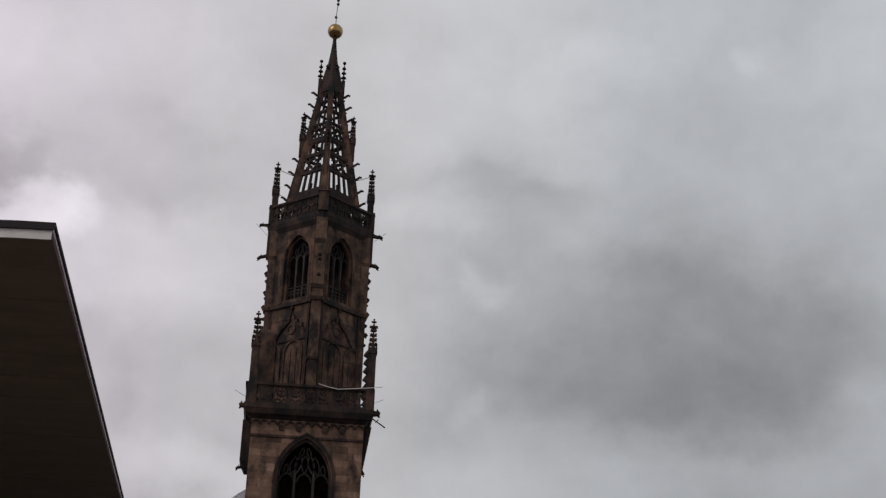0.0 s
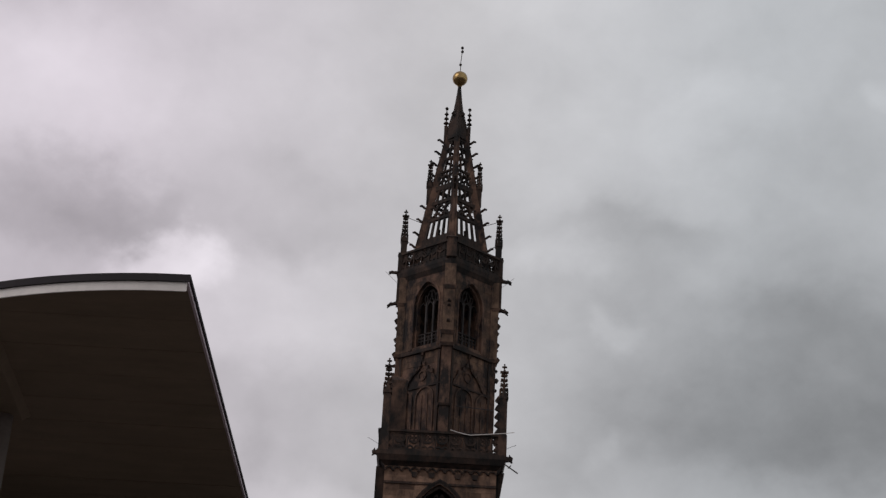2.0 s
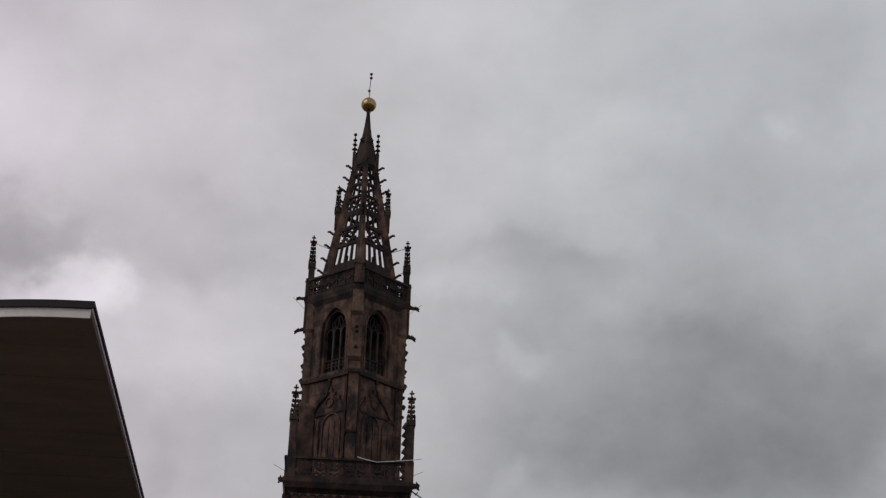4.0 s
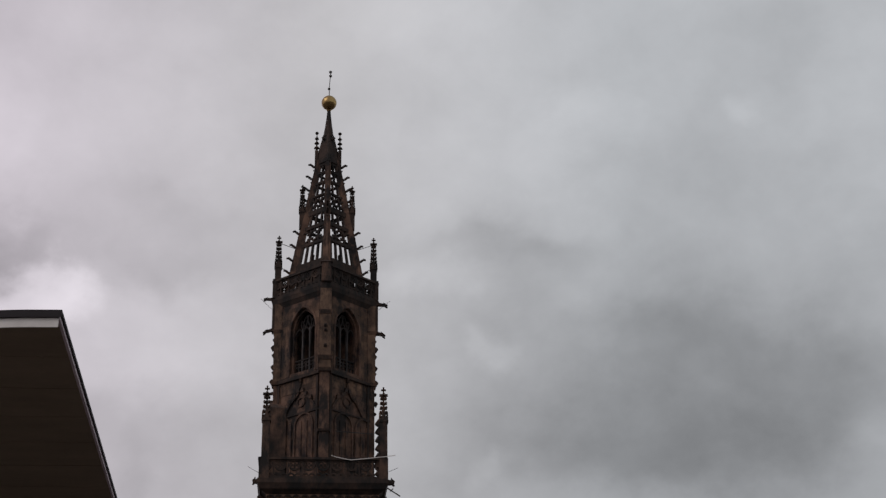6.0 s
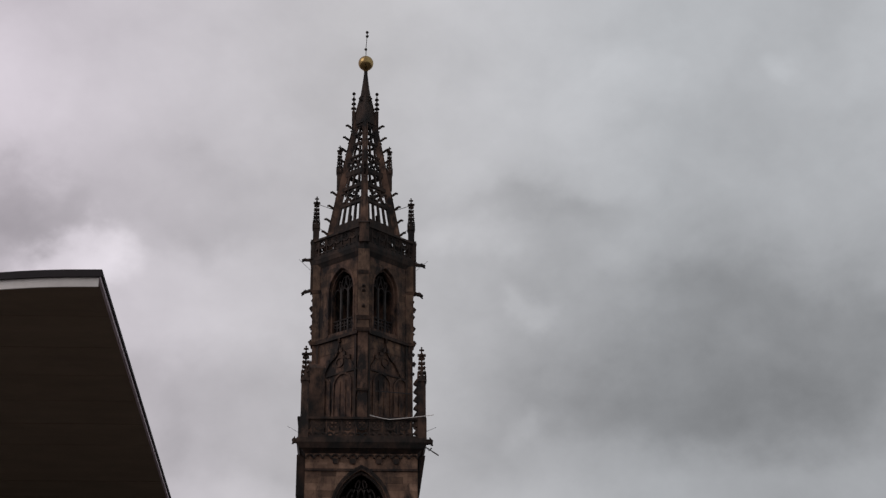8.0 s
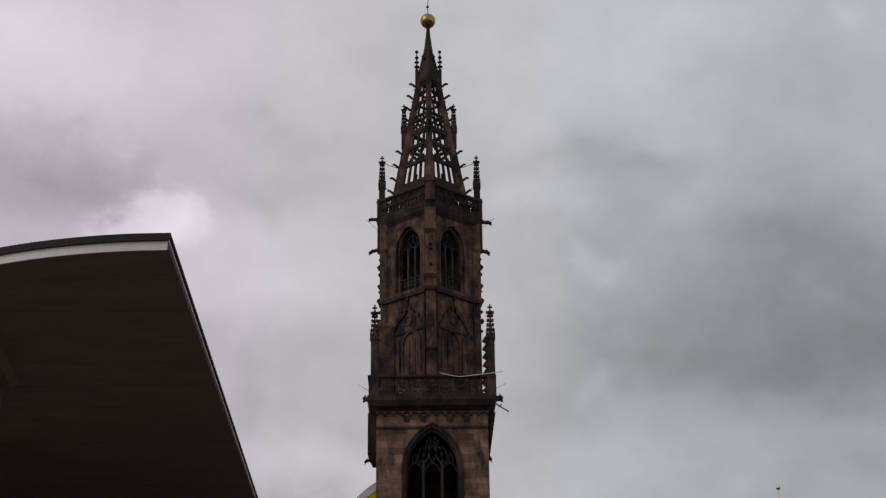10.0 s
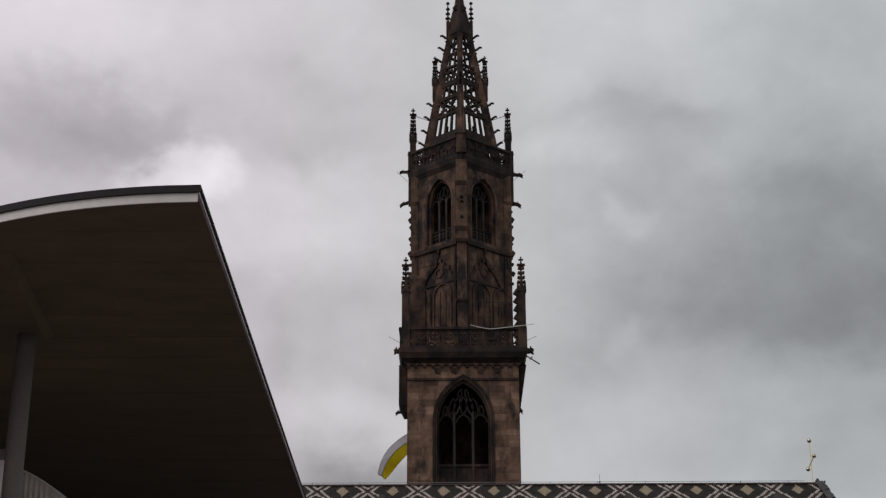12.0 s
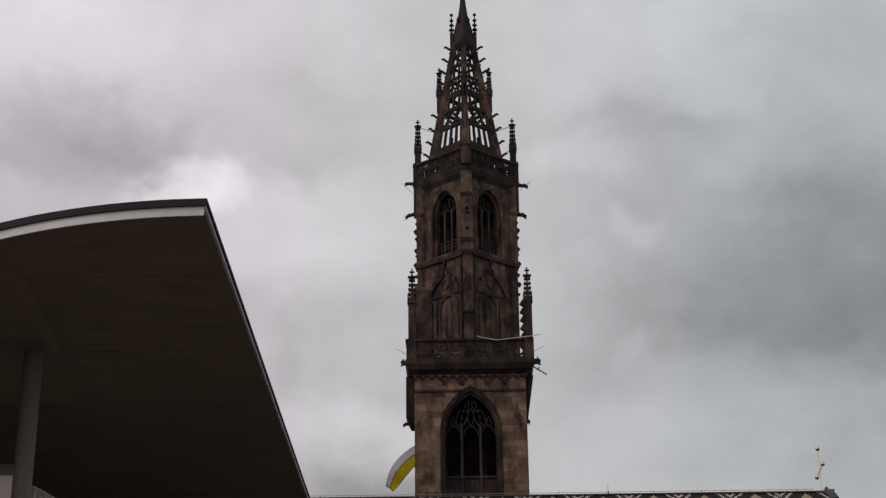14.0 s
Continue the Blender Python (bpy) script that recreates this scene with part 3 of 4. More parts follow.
# upper stage: a square set corner-on, with a pier on each corner
UX, UY = 3.75, 3.40
V = [(0.0, -UY), (UX, 0.0), (0.0, UY), (-UX, 0.0)]
FL = math.hypot(UX, UY)
FACES = [(V[3], V[0], FL - 2.25), (V[0], V[1], 2.25), (V[1], V[2], FL - 2.25), (V[2], V[3], 2.25)]
for a, b, uc in FACES:
    m, ln = wall_frame(a, b)
    seen = a[1] + b[1] < 0
    bm = bmesh.new()
    if seen:
        arched_wall(bm, m, 0, ln, 30.5, 45.6, uc, 1.22, 39.6, 43.0, 1.75, -0.7, 0)
    else:
        prism(bm, [(0, 30.5), (ln, 30.5), (ln, 45.6), (0, 45.6)], m, -0.7, 0)
    part("wall", bm, STONE, tower, "brown sandstone wall stained with soot")
    bm = bmesh.new()
    prism(bm, [(0.1, 39.0), (ln - 0.1, 39.0), (ln - 0.1, 39.2), (0.1, 39.32)], m, -0.05, 0.20)
    part("sill_moulding", bm, STONE_DARK, tower)
    if not seen:
        continue
    # the belfry window of this face
    bm = bmesh.new()
    arch_band(bm, m, uc, 43.0, 1.08, 1.55, 0.14, -0.45, -0.2, 39.6)
    arch_band(bm, m, uc, 43.0, 1.24, 1.78, 0.17, -0.04, 0.06, 39.4)
    window = part("window", bm, STONE, tower, "pointed belfry window with slender mullions")
    for x in (-0.36, 0.36):
        bm = bmesh.new()
        prism(bm, [(uc + x - 0.07, 39.6), (uc + x + 0.07, 39.6), (uc + x + 0.07, 43.2), (uc + x - 0.07, 43.2)], m, -0.52, -0.36)
        part("mullion", bm, STONE_TRACERY, window)
    for x in (-0.72, 0.0, 0.72):
        bm = bmesh.new()
        arch_band(bm, m, uc + x, 42.8, 0.27, 0.4, 0.07, -0.52, -0.38)
        part("tracery_arch", bm, STONE_BLACK, window)
    for s in (-1, 1):
        mouchette(m, uc + s * 0.36, 43.2, s * -0.28, 1.1, 0.17, window)
        mouchette(m, uc + s * 0.42, 43.2, s * 0.18, 0.75, 0.14, window)
    bm = bmesh.new()
    prism(bm, [(uc - 1.08, 40.62), (uc + 1.08, 40.62), (uc + 1.08, 40.72), (uc - 1.08, 40.72)], m, -0.56, -0.36)
    for k in range(6):
        u = uc - 1.08 + 0.18 + k * 0.36
        ring(bm, m, u, 40.28, 0.15, 0.09, -0.52, -0.40, 8)
        prism(bm, [(u + 0.13, 39.6), (u + 0.23, 39.6), (u + 0.23, 40.62), (u + 0.13, 40.62)], m, -0.52, -0.40)
    part("window_parapet", bm, STONE_BLACK, window)
    # blind arcade, ogee gable and small ledges below the window
    for x in (1.05, 3.15) if uc > ln / 2 else (ln - 3.15, ln - 1.05):
        bm = bmesh.new()
        arch_band(bm, m, x, 35.3, 0.82, 0.86, 0.11, 0.0, 0.11, 32.0)
        for q in (-0.28, 0.28):
            prism(bm, [(x + q - 0.05, 32.0), (x + q + 0.05, 32.0), (x + q + 0.05, 35.65), (x + q - 0.05, 35.65)], m, 0.0, 0.07)
        part("blind_arch", bm, STONE, tower)
    bm = bmesh.new()
    for s in (-1, 1):
        prev = None
        for k in range(9):
            t = k / 8
            p = (uc + s * (1.55 * (1 - t) ** 1.5), 36.3 + 2.3 * t + 0.22 * math.sin(t * math.pi * 2))
            if prev:
                q = [prev, (prev[0], prev[1] + 0.2), (p[0], p[1] + 0.2), p]
                prism(bm, q if s < 0 else q[::-1], m, 0.0, 0.15)
                if k % 2 == 0:
                    prism(bm, [(p[0] - 0.13, p[1] + 0.1), (p[0] + 0.13, p[1] + 0.1), (p[0] + 0.1, p[1] + 0.4), (p[0] - 0.1, p[1] + 0.4)], m, 0.02, 0.2)
            prev = p
    ring(bm, m, uc, 37.15, 0.36, 0.10, 0.0, 0.09, 12)
    part("ogee_gable", bm, STONE_SOOT, tower)
    bm = bmesh.new()
    prism(bm, [(0.3, 36.22), (ln - 0.3, 36.22), (ln - 0.3, 36.33), (0.3, 36.35)], m, 0.0, 0.10)
    for u in (0.45, ln - 0.75):
        prism(bm, [(u, 32.0), (u + 0.2, 32.0), (u + 0.2, 38.9), (u, 38.9)], m, 0.0, 0.12)
    part("ledge", bm, STONE_DARK, tower)
# corner piers
def pier(x0, x1, y0, y1, ledges):
    bm = bmesh.new()
    box(bm, x0, x1, y0, y1, 39.0, 45.58)
    ob = part("corner_pier", bm, STONE_LIGHTPIER, tower, "paler sandstone corner pier")
    bm = bmesh.new()
    box(bm, x0 + 0.06, x1 - 0.06, y0 + 0.08, y1, 30.5, 38.996)
    part("pier_foot", bm, STONE, ob)
    for z, grow, h in ledges:
        bm = bmesh.new()
        hexa(bm, [(x0 - grow * .4, y0 - grow * .4, z), (x1 + grow * .4, y0 - grow * .4, z), (x1 + grow * .4, y1, z), (x0 - grow * .4, y1, z),
                  (x0 - grow, y0 - grow, z + h), (x1 + grow, y0 - grow, z + h), (x1 + grow, y1, z + h), (x0 - grow, y1, z + h)])
        part("ledge", bm, STONE_SOOT, ob)
    return ob


p_front = pier(-0.42, 0.42, -UY - 0.42, -UY + 0.5, ((34.35, 0.08, 0.16), (38.95, 0.12, 0.25), (39.85, 0.14, 0.3), (43.5, 0.10, 0.3)))
for s in (-1, 1):
    x0, x1 = sorted((s * (UX - 0.5), s * (UX + 0.12)))
    pier(x0, x1, -0.45, 0.45, ((39.0, 0.10, 0.25), (43.2, 0.08, 0.25)))
    # leafy gablets up the outer edge of the pier
    bm = bmesh.new()
    for z, r in ((36.9, 0.2), (37.7, 0.32), (38.45, 0.22), (39.35, 0.36), (40.1, 0.2), (40.55, 0.3), (41.5, 0.24), (42.1, 0.34), (42.75, 0.2)):
        beam(bm, (s * (UX + 0.05), -0.1, z - r * 0.3), (s * (UX + 0.06 + r * 0.6), -0.1, z + r * 0.3), r, r * 1.2, r * 0.6)
    tagged(part("crocketing", bm, STONE_DARK, tower), kind="stuff")
    bm = bmesh.new()
    box(bm, *sorted((s * (UX + 0.1), s * (UX + 0.32))), -0.35, 0.35, 43.4, 45.6)
    part("buttress_head", bm, STONE_DARK, tower)

# gablet and carved foliage on the front pier
bm = bmesh.new()
for z in (40.9, 42.15, 42.5):
    beam(bm, (0, -UY - 0.40, z), (0, -UY - 0.58, z + 0.1), 0.26, 0.22, 0.16)
tagged(part("crocketing", bm, STONE_DARK, p_front), kind="stuff")

# upper cornice and openwork parapet
for lo, hi, z0, z1 in ((0.04, 0.28, 45.3, 45.62), (0.32, 0.40, 45.62, 45.95), (0.42, 0.42, 45.95, 46.15)):
    bm = bmesh.new()
    q0, q1 = 1 + lo / UX, 1 + hi / UX
    hexa(bm, [(x * q0, y * q0, z0) for x, y in V] + [(x * q1, y * q1, z1) for x, y in V])
    part("cornice", bm, STONE_DARK, tower)
QB = 1 + 0.36 / UX
VB = [(x * QB, y * QB) for x, y in V]
for i in range(4):
    balustrade(VB[i - 1], VB[i], 46.15, 47.72, 7, STONE_DARK, 0.2)
bm = bmesh.new()
box(bm, -0.36, 0.36, -UY * QB - 0.16, -UY * QB + 0.3, 46.16, 47.74)
hexa(bm, [(-0.44, -UY * QB - 0.24, 47.74), (0.44, -UY * QB - 0.24, 47.74), (0.44, -UY * QB + 0.36, 47.74), (-0.44, -UY * QB + 0.36, 47.74),
          (-0.3, -UY * QB - 0.1, 47.86), (0.3, -UY * QB - 0.1, 47.86), (0.3, -UY * QB + 0.2, 47.86), (-0.3, -UY * QB + 0.2, 47.86)])
part("parapet_post", bm, STONE_SOOT, tower)
for s in (-1, 1):
    bm = bmesh.new()
    box(bm, *sorted((s * (UX + 0.06), s * (UX + 0.36))), -0.28, 0.28, 46.16, 47.8)
    part("parapet_post", bm, STONE_DARK, tower)
    pinnacle((s * (UX - 0.02), 0.0), 46.2, 48.9, 51.65, 0.48)

# openwork spire
def shalf(z):
    return 2.50 - (z - 48.3) * 0.1830


RATIO = UY / UX
DIRS = [(0, -RATIO), (1, 0), (0, RATIO), (-1, 0)]
ZB, ZT = 46.2, 58.5
for dx, dy in DIRS:
    bm = bmesh.new()
    beam(bm, (dx * shalf(ZB), dy * shalf(ZB), ZB), (dx * shalf(ZT), dy * shalf(ZT), ZT), 0.60, 0.52, 0.42)
    rib = part("spire_rib", bm, STONE, tower)
    bm = bmesh.new()
    o = Vector((dx, dy, 0)).normalized()
    beam(bm, Vector((dx * shalf(ZB), dy * shalf(ZB), ZB)) + o * 0.30, Vector((dx * shalf(ZT), dy * shalf(ZT), ZT)) + o * 0.22, 0.20, 0.14, 0.14)
    part("roll_moulding", bm, STONE, rib)
    # hooked crockets, each with a smaller leaf below it
    for k, z in enumerate((48.35, 49.45, 50.6, 51.8, 54.75, 55.7, 56.75, 57.85) if dy >= 0 else (52.9, 53.6)):
        bm = bmesh.new()
        e = Vector((0, 0, 1))
        p = Vector((dx * shalf(z), dy * shalf(z), z)) + o * 0.22
        q, r = p + o * 0.26 + e * 0.10, p + o * 0.46 + e * 0.30
        beam(bm, p, q, 0.17, 0.15, 0.15)
        beam(bm, q - o * 0.05, r, 0.16, 0.16, 0.13)
        beam(bm, r - o * 0.07 - e * 0.02, r + o * 0.15 - e * (0.02 + 0.05 * (k % 2)), 0.18, 0.14, 0.12)
        beam(bm, p - e * 0.34, p - e * 0.24 + o * 0.20, 0.16, 0.13, 0.10)
        part("crocket", bm, STONE_DARK, rib)
RINGS = ((48.52, 0.80), (50.62, 0.26), (52.15, 0.30), (53.50, 0.44), (55.02, 0.15), (56.22, 0.20), (57.18, 0.17), (58.10, 0.44))
for i in range(4):
    d0, d1 = Vector((*DIRS[i], 0)), Vector((*DIRS[(i + 1) % 4], 0))

    def on(t, z):
        h = shalf(z)
        return (d0 * (1 - t) + d1 * t) * h + Vector((0, 0, z))

    nrm = (d0 + d1).normalized()
    u = (d1 - d0).normalized()
    back = nrm.y > 0                                         # the far side is worked more coarsely
    face = None
    for z, h in RINGS[:1] + RINGS[2:] if back else RINGS:
        bm = bmesh.new()
        beam(bm, on(0, z), on(1, z), 0.24, h * (0.6 if back else 1.0))
        ob = part("spire_ring", bm, STONE_DARK, tower)
        face = face or ob
    lights = ((48.9, 50.52, 4, 0.26), (52.30, 53.28, 4, 0.17), (55.08, 56.12, 3, 0.13), (56.32, 57.10, 2, 0.15), (57.26, 57.88, 2, 0.13))
    for (za, zb, n, w) in lights:
        n = (2 if za < 50 else 1) if back else n
        stout = za < 50 and not back                         # the lowest row has broad jambs against the ribs
        for t, wide in ((0.10, 0.44), (0.31, 0.20), (0.50, 0.20), (0.69, 0.20), (0.90, 0.44)) if stout else [(k / n, w) for k in range(1, n)]:
            bm = bmesh.new()
            beam(bm, on(t, za), on(t, zb), wide, 0.16, wide * 0.9, up=nrm)
            part("tracery_bar", bm, STONE_DARK, face)
        for k in range(0 if back or stout else n):           # small arched heads over the lights
            t, wd = (k + 0.5) / n, shalf(zb) / n
            bm = bmesh.new()
            a, b, c = on(t - 0.5 / n, zb - wd * 0.55), on(t, zb), on(t + 0.5 / n, zb - wd * 0.55)
            beam(bm, a, b, 0.07, 0.10, up=nrm)
            beam(bm, b, c, 0.07, 0.10, up=nrm)
            part("arched_head", bm, STONE_DARK, face)
    for (za, zb, n) in () if back else ((50.74, 51.98, 3), (53.74, 54.93, 3)):    # rows of foiled rings
        for k in range(n):
            t, zc = (k + 0.5) / n, (za + zb) / 2
            c = on(t, zc)
            m = Matrix(((u.x, 0, nrm.x, c.x), (u.y, 0, nrm.y, c.y), (0, 1, 0, c.z), (0, 0, 0, 1)))
            r = min((d1 - d0).length * shalf(zc) / n * 0.48, (zb - za) * 0.42)
            bm = bmesh.new()
            ring(bm, m, 0, 0, r, 0.12, -0.09, 0.09, 12)
            for q in range(4):                               # cusps
                a4 = math.pi / 4 + q * math.pi / 2
                prism(bm, [(r * 0.96 * math.cos(a4 - 0.3), r * 0.96 * math.sin(a4 - 0.3)), (r * 0.96 * math.cos(a4 + 0.3), r * 0.96 * math.sin(a4 + 0.3)),
                           (r * 0.42 * math.cos(a4), r * 0.42 * math.sin(a4))], m, -0.06, 0.06)
            beam(bm, on(t, za), on(t, zc - r), 0.12, 0.12, up=nrm)
            beam(bm, on(t, zc + r), on(t, zb), 0.12, 0.12, up=nrm)
            part("foiled_ring", bm, STONE_DARK, face)
            if k:
                bm = bmesh.new()
                beam(bm, on(k / n, za), on(k / n, zb), 0.12, 0.12, up=nrm)
                part("tracery_bar", bm, STONE_DARK, face)
for s in (-1, 1):
    pinnacle((s * 1.99, 0.0), 52.3, 53.8, 56.25, 0.42)
    bm = bmesh.new()
    beam(bm, (s * 1.6, 0, 52.6), (s * 2.05, 0, 53.3), 0.3, 0.3, 0.25)
    part("bracket", bm, STONE_DARK, tower)

# solid foot of the spire behind the parapet
bm = bmesh.new()
hexa(bm, [(x * (shalf(46.1) - 0.45), y * (shalf(46.1) - 0.45), 46.1) for x, y in DIRS] + [(x * (shalf(48.6) - 0.35), y * (shalf(48.6) - 0.35), 48.6) for x, y in DIRS])
part("spire_foot", bm, STONE_DARK, tower)

def knobbed_finial(at, z0, ztop):
    """A slender square shaft with a gabled cap, a stem of leafy knobs and a ball on a thin neck."""
    x, y = at
    zs = z0 + 0.48 * (ztop - z0)
    bm = bmesh.new()
    box(bm, x - 0.14, x + 0.14, y - 0.14, y + 0.14, z0, zs)
    hexa(bm, [(x + a * 0.06, y + b * 0.06, z0 - 0.35) for a, b in ((-1, -1), (1, -1), (1, 1), (-1, 1))] + [(x + a * 0.14, y + b * 0.14, z0) for a, b in ((-1, -1), (1, -1), (1, 1), (-1, 1))])
    ob = part("pinnacle", bm, STONE_DARK, tower, "slender knobbed pinnacle on the crown")
    bm = bmesh.new()
    prof, h = [(0.16, zs), (0.07, zs + 0.10)], ztop - 0.36 - zs
    for k in range(3):
        zk, g = zs + h * (0.18 + 0.30 * k), 0.24 - 0.03 * k
        prof += [(0.065, zk - 0.08), (g, zk), (g * 0.8, zk + 0.09), (0.06, zk + 0.15)]
    prof += [(0.035, ztop - 0.34), (0.035, ztop - 0.25), (0.12, ztop - 0.21), (0.15, ztop - 0.12), (0.11, ztop - 0.03), (0.03, ztop)]
    lathe(bm, prof, (x, y, 0), 8)
    part("finial", bm, STONE_DARK, ob)


# crown with its small pinnacles and the leaded cone
bm = bmesh.new()
c4 = DIRS
for r0, r1, z0, z1 in ((0.80, 0.99, 57.95, 58.25), (0.99, 0.93, 58.25, 58.5)):
    hexa(bm, [(x * r0, y * r0, z0) for x, y in c4] + [(x * r1, y * r1, z1) for x, y in c4])
part("spire_crown", bm, STONE_DARK, tower)
for dx, dy in DIRS[1:]:
    knobbed_finial((dx * 0.94, dy * 0.94), 57.75, 61.2)
bm = bmesh.new()
lathe(bm, [(0.96, 58.1), (0.90, 58.7), (0.78, 59.4), (0.62, 60.1), (0.44, 60.9)], (0, 0, 0), 4)
lathe(bm, [(0.42, 60.7), (0.40, 60.95), (0.28, 61.8), (0.19, 62.6), (0.13, 63.3)], (0, 0, 0), 8)
lathe(bm, [(0.18, 61.2), (0.38, 61.32), (0.30, 61.5)], (0, 0, -1.15), 8)
for k in range(4):
    a = math.pi / 4 + k * math.pi / 2
    beam(bm, (0.35 * math.cos(a), 0.35 * math.sin(a), 60.3), (0.72 * math.cos(a), 0.72 * math.sin(a), 60.42), 0.14, 0.16, 0.12)
part("spire_cone", bm, STONE_DARK, tower, "dark leaded cone at the tip of the spire")
bm = bmesh.new()
bmesh.ops.create_uvsphere(bm, u_segments=32, v_segments=20, radius=0.63, matrix=Matrix.Translation((0, 0, 64.0)))
for fc in bm.faces:
    fc.smooth = True
lathe(bm, [(0.14, 63.2), (0.2, 63.3), (0.16, 63.42)], (0, 0, 0), 12)
part("gilded_ball", bm, GOLD, tower, "gilded ball on the tip of the spire")
bm = bmesh.new()
beam(bm, (0, 0, 64.6), (0, 0, 65.35), 0.06)
beam(bm, (-0.02, 0, 65.3), (0.09, 0, 66.85), 0.055)
for x, z, r in ((-0.02, 65.35, 0.12), (0.085, 66.62, 0.13), (0.075, 67.0, 0.13)):
    bmesh.ops.create_uvsphere(bm, u_segments=10, v_segments=8, radius=r, matrix=Matrix.Translation((x, 0, z)))
part("finial_rod", bm, IRON, tower, "iron rod with small knobs")

# iron stays from the pinnacles to the spire, and spikes by the spouts
for s in (-1, 1):
    for z0, z1, x0, x1 in ((51.0, 50.3, UX - 0.1, 2.3), (48.9, 48.2, UX - 0.25, 2.7)):
        bm = bmesh.new()
        beam(bm, (s * x0, 0, z0), (s * x1, 0, z1 + 0.2), 0.035)
        part("iron_stay", bm, IRON, tower)
    for x0, z0, x1, z1 in ((4.1, 45.2, 5.0, 46.1), (4.4, 31.0, 5.3, 31.5)):
        bm = bmesh.new()
        beam(bm, (s * x0, -0.3 if z0 > 40 else -4.3, z0 if s < 0 else z0 + 0.1), (s * x1, -0.3 if z0 > 40 else -4.3, z1), 0.022)
        part("iron_stay", bm, IRON, tower)
bm = bmesh.new()
beam(bm, (4.3, -4.4, 30.15), (5.45, -4.4, 29.4), 0.09, 0.07)
beam(bm, (4.75, -4.4, 29.75), (4.95, -4.4, 29.95), 0.07)
part("iron_bar", bm, IRON, tower)

# a pale sagging tube that hangs along the lower balustrade
bm = bmesh.new()
pts = [Vector((0.55 + t * 4.55, -4.78, 32.22 - 0.34 * min(t / 0.30, (1 - t) / 0.70) ** 0.85 + 0.06 * t)) for t in [k / 16 for k in range(17)]]
for p, q in zip(pts, pts[1:]):
    beam(bm, p, q, 0.040)
part("hanging_tube", bm, TRIM, tower, "pale sagging tube hung along the balustrade")
bm = bmesh.new()
beam(bm, (0.9, -UY + 0.1, 34.5), (3.7, -0.55, 35.2), 0.055)
part("iron_bar", bm, STONE_TRACERY, tower)

# squared stone blocks, each its own piece
cube = bpy.data.meshes.new("block")
bm = bmesh.new()
bmesh.ops.create_cube(bm, size=1.0)
bmesh.ops.bevel(bm, geom=[e for e in bm.edges if all(v.co.z > 0 for v in e.verts)], offset=0.03, segments=1, affect="EDGES")
bm.to_mesh(cube)
bm.free()
cube.materials.append(STONE_PALE)
upper_cube = cube.copy()
upper_cube.materials.clear()
upper_cube.materials.append(STONE_UPPER)
rng = random.Random(5)


def blocks(m, rows_z, course, span, mesh=cube):
    """Lay blocks in courses; span(z) gives the stretches of wall that are free at that height."""
    z = rows_z[0]
    while z < rows_z[1] - 0.05:
        h = course * rng.choice((0.8, 1.0, 1.0, 1.15))
        h = min(h, rows_z[1] - z)
        for u0, u1 in span(z + h / 2):
            u = u0
            while u < u1 - 0.05:
                w = rng.uniform(0.55, 1.15)
                if u1 - u - w < 0.4:
                    w = u1 - u
                ob = new("block", mesh)
                ob.parent = tower
                ob.matrix_local = m @ Matrix.Translation((u + w / 2, z + h / 2, rng.uniform(-0.006, 0.008))) @ Matrix.Diagonal((w - 0.008, h - 0.008, 0.05, 1))
                u += w
        z += h


def free_low(z):
    x = 2.19
    if z > 25.5:
        x = 2.24 * max(0.0, 1 - ((z - 25.5) / 3.4) ** 1.6) ** 0.85
    if x < 0.3:
        return [(0.02, side_len - 0.02)]
    return [(0.02, LH - x), (LH + x, side_len - 0.02)]


blocks(front, (19.4, 28.32), 0.50, free_low)
blocks(front, (28.52, 28.95), 0.45, lambda z: [(0.02, LH - 0.6), (LH + 0.6, side_len - 0.02)])
for a, b, uc in FACES[:2]:
    m, ln = wall_frame(a, b)

    def free_up(z, uc=uc, ln=ln):
        x = 1.40
        if z > 43.0:
            x = 1.42 * max(0.0, 1 - ((z - 43.0) / 2.05) ** 1.7) ** 0.75
        lo, hi = (0.45, ln - 0.58) if uc > ln / 2 else (0.58, ln - 0.45)
        return [(lo, uc - x), (uc + x, hi)] if x > 0.25 else [(lo, hi)]

    blocks(m, (39.4, 44.95), 0.52, free_up, upper_cube)
    blocks(m, (38.0, 38.98), 0.48, lambda z, ln=ln: [(0.6, ln - 0.6)], upper_cube)

# ---- flag on the tower ----
flag = thing("flag", (AX - LH - 0.05, AY + 1.0, 22.35), "white and yellow cloth flag blowing from the tower wall", "flag")
bm = bmesh.new()
beam(bm, (0.3, 0, 3.95), (0.3, 0, 1.7), 0.07)
beam(bm, (0.3, 0, 2.2), (0.0, 0, 2.0), 0.07)
part("pole", bm, IRON, flag)


def flag_point(s, t):
    """s along the fly from the pole, t across from the upper to the lower edge."""
    top = Vector((0.3, 0, 3.50)) * (1 - s) ** 2 + Vector((-1.85, 0, 2.55)) * (2 * s * (1 - s)) + Vector((-2.25, 0, 0.40)) * s ** 2
    low = Vector((0.3, 0, 2.15)).lerp(Vector((-1.66, 0, -0.1)), s)
    p = top.lerp(low, t)
    p.y += 0.22 * math.sin(s * 7 + t * 2.2) * (0.3 + s)
    p.x += 0.05 * math.sin(t * 9 + s * 3) * s
    return p


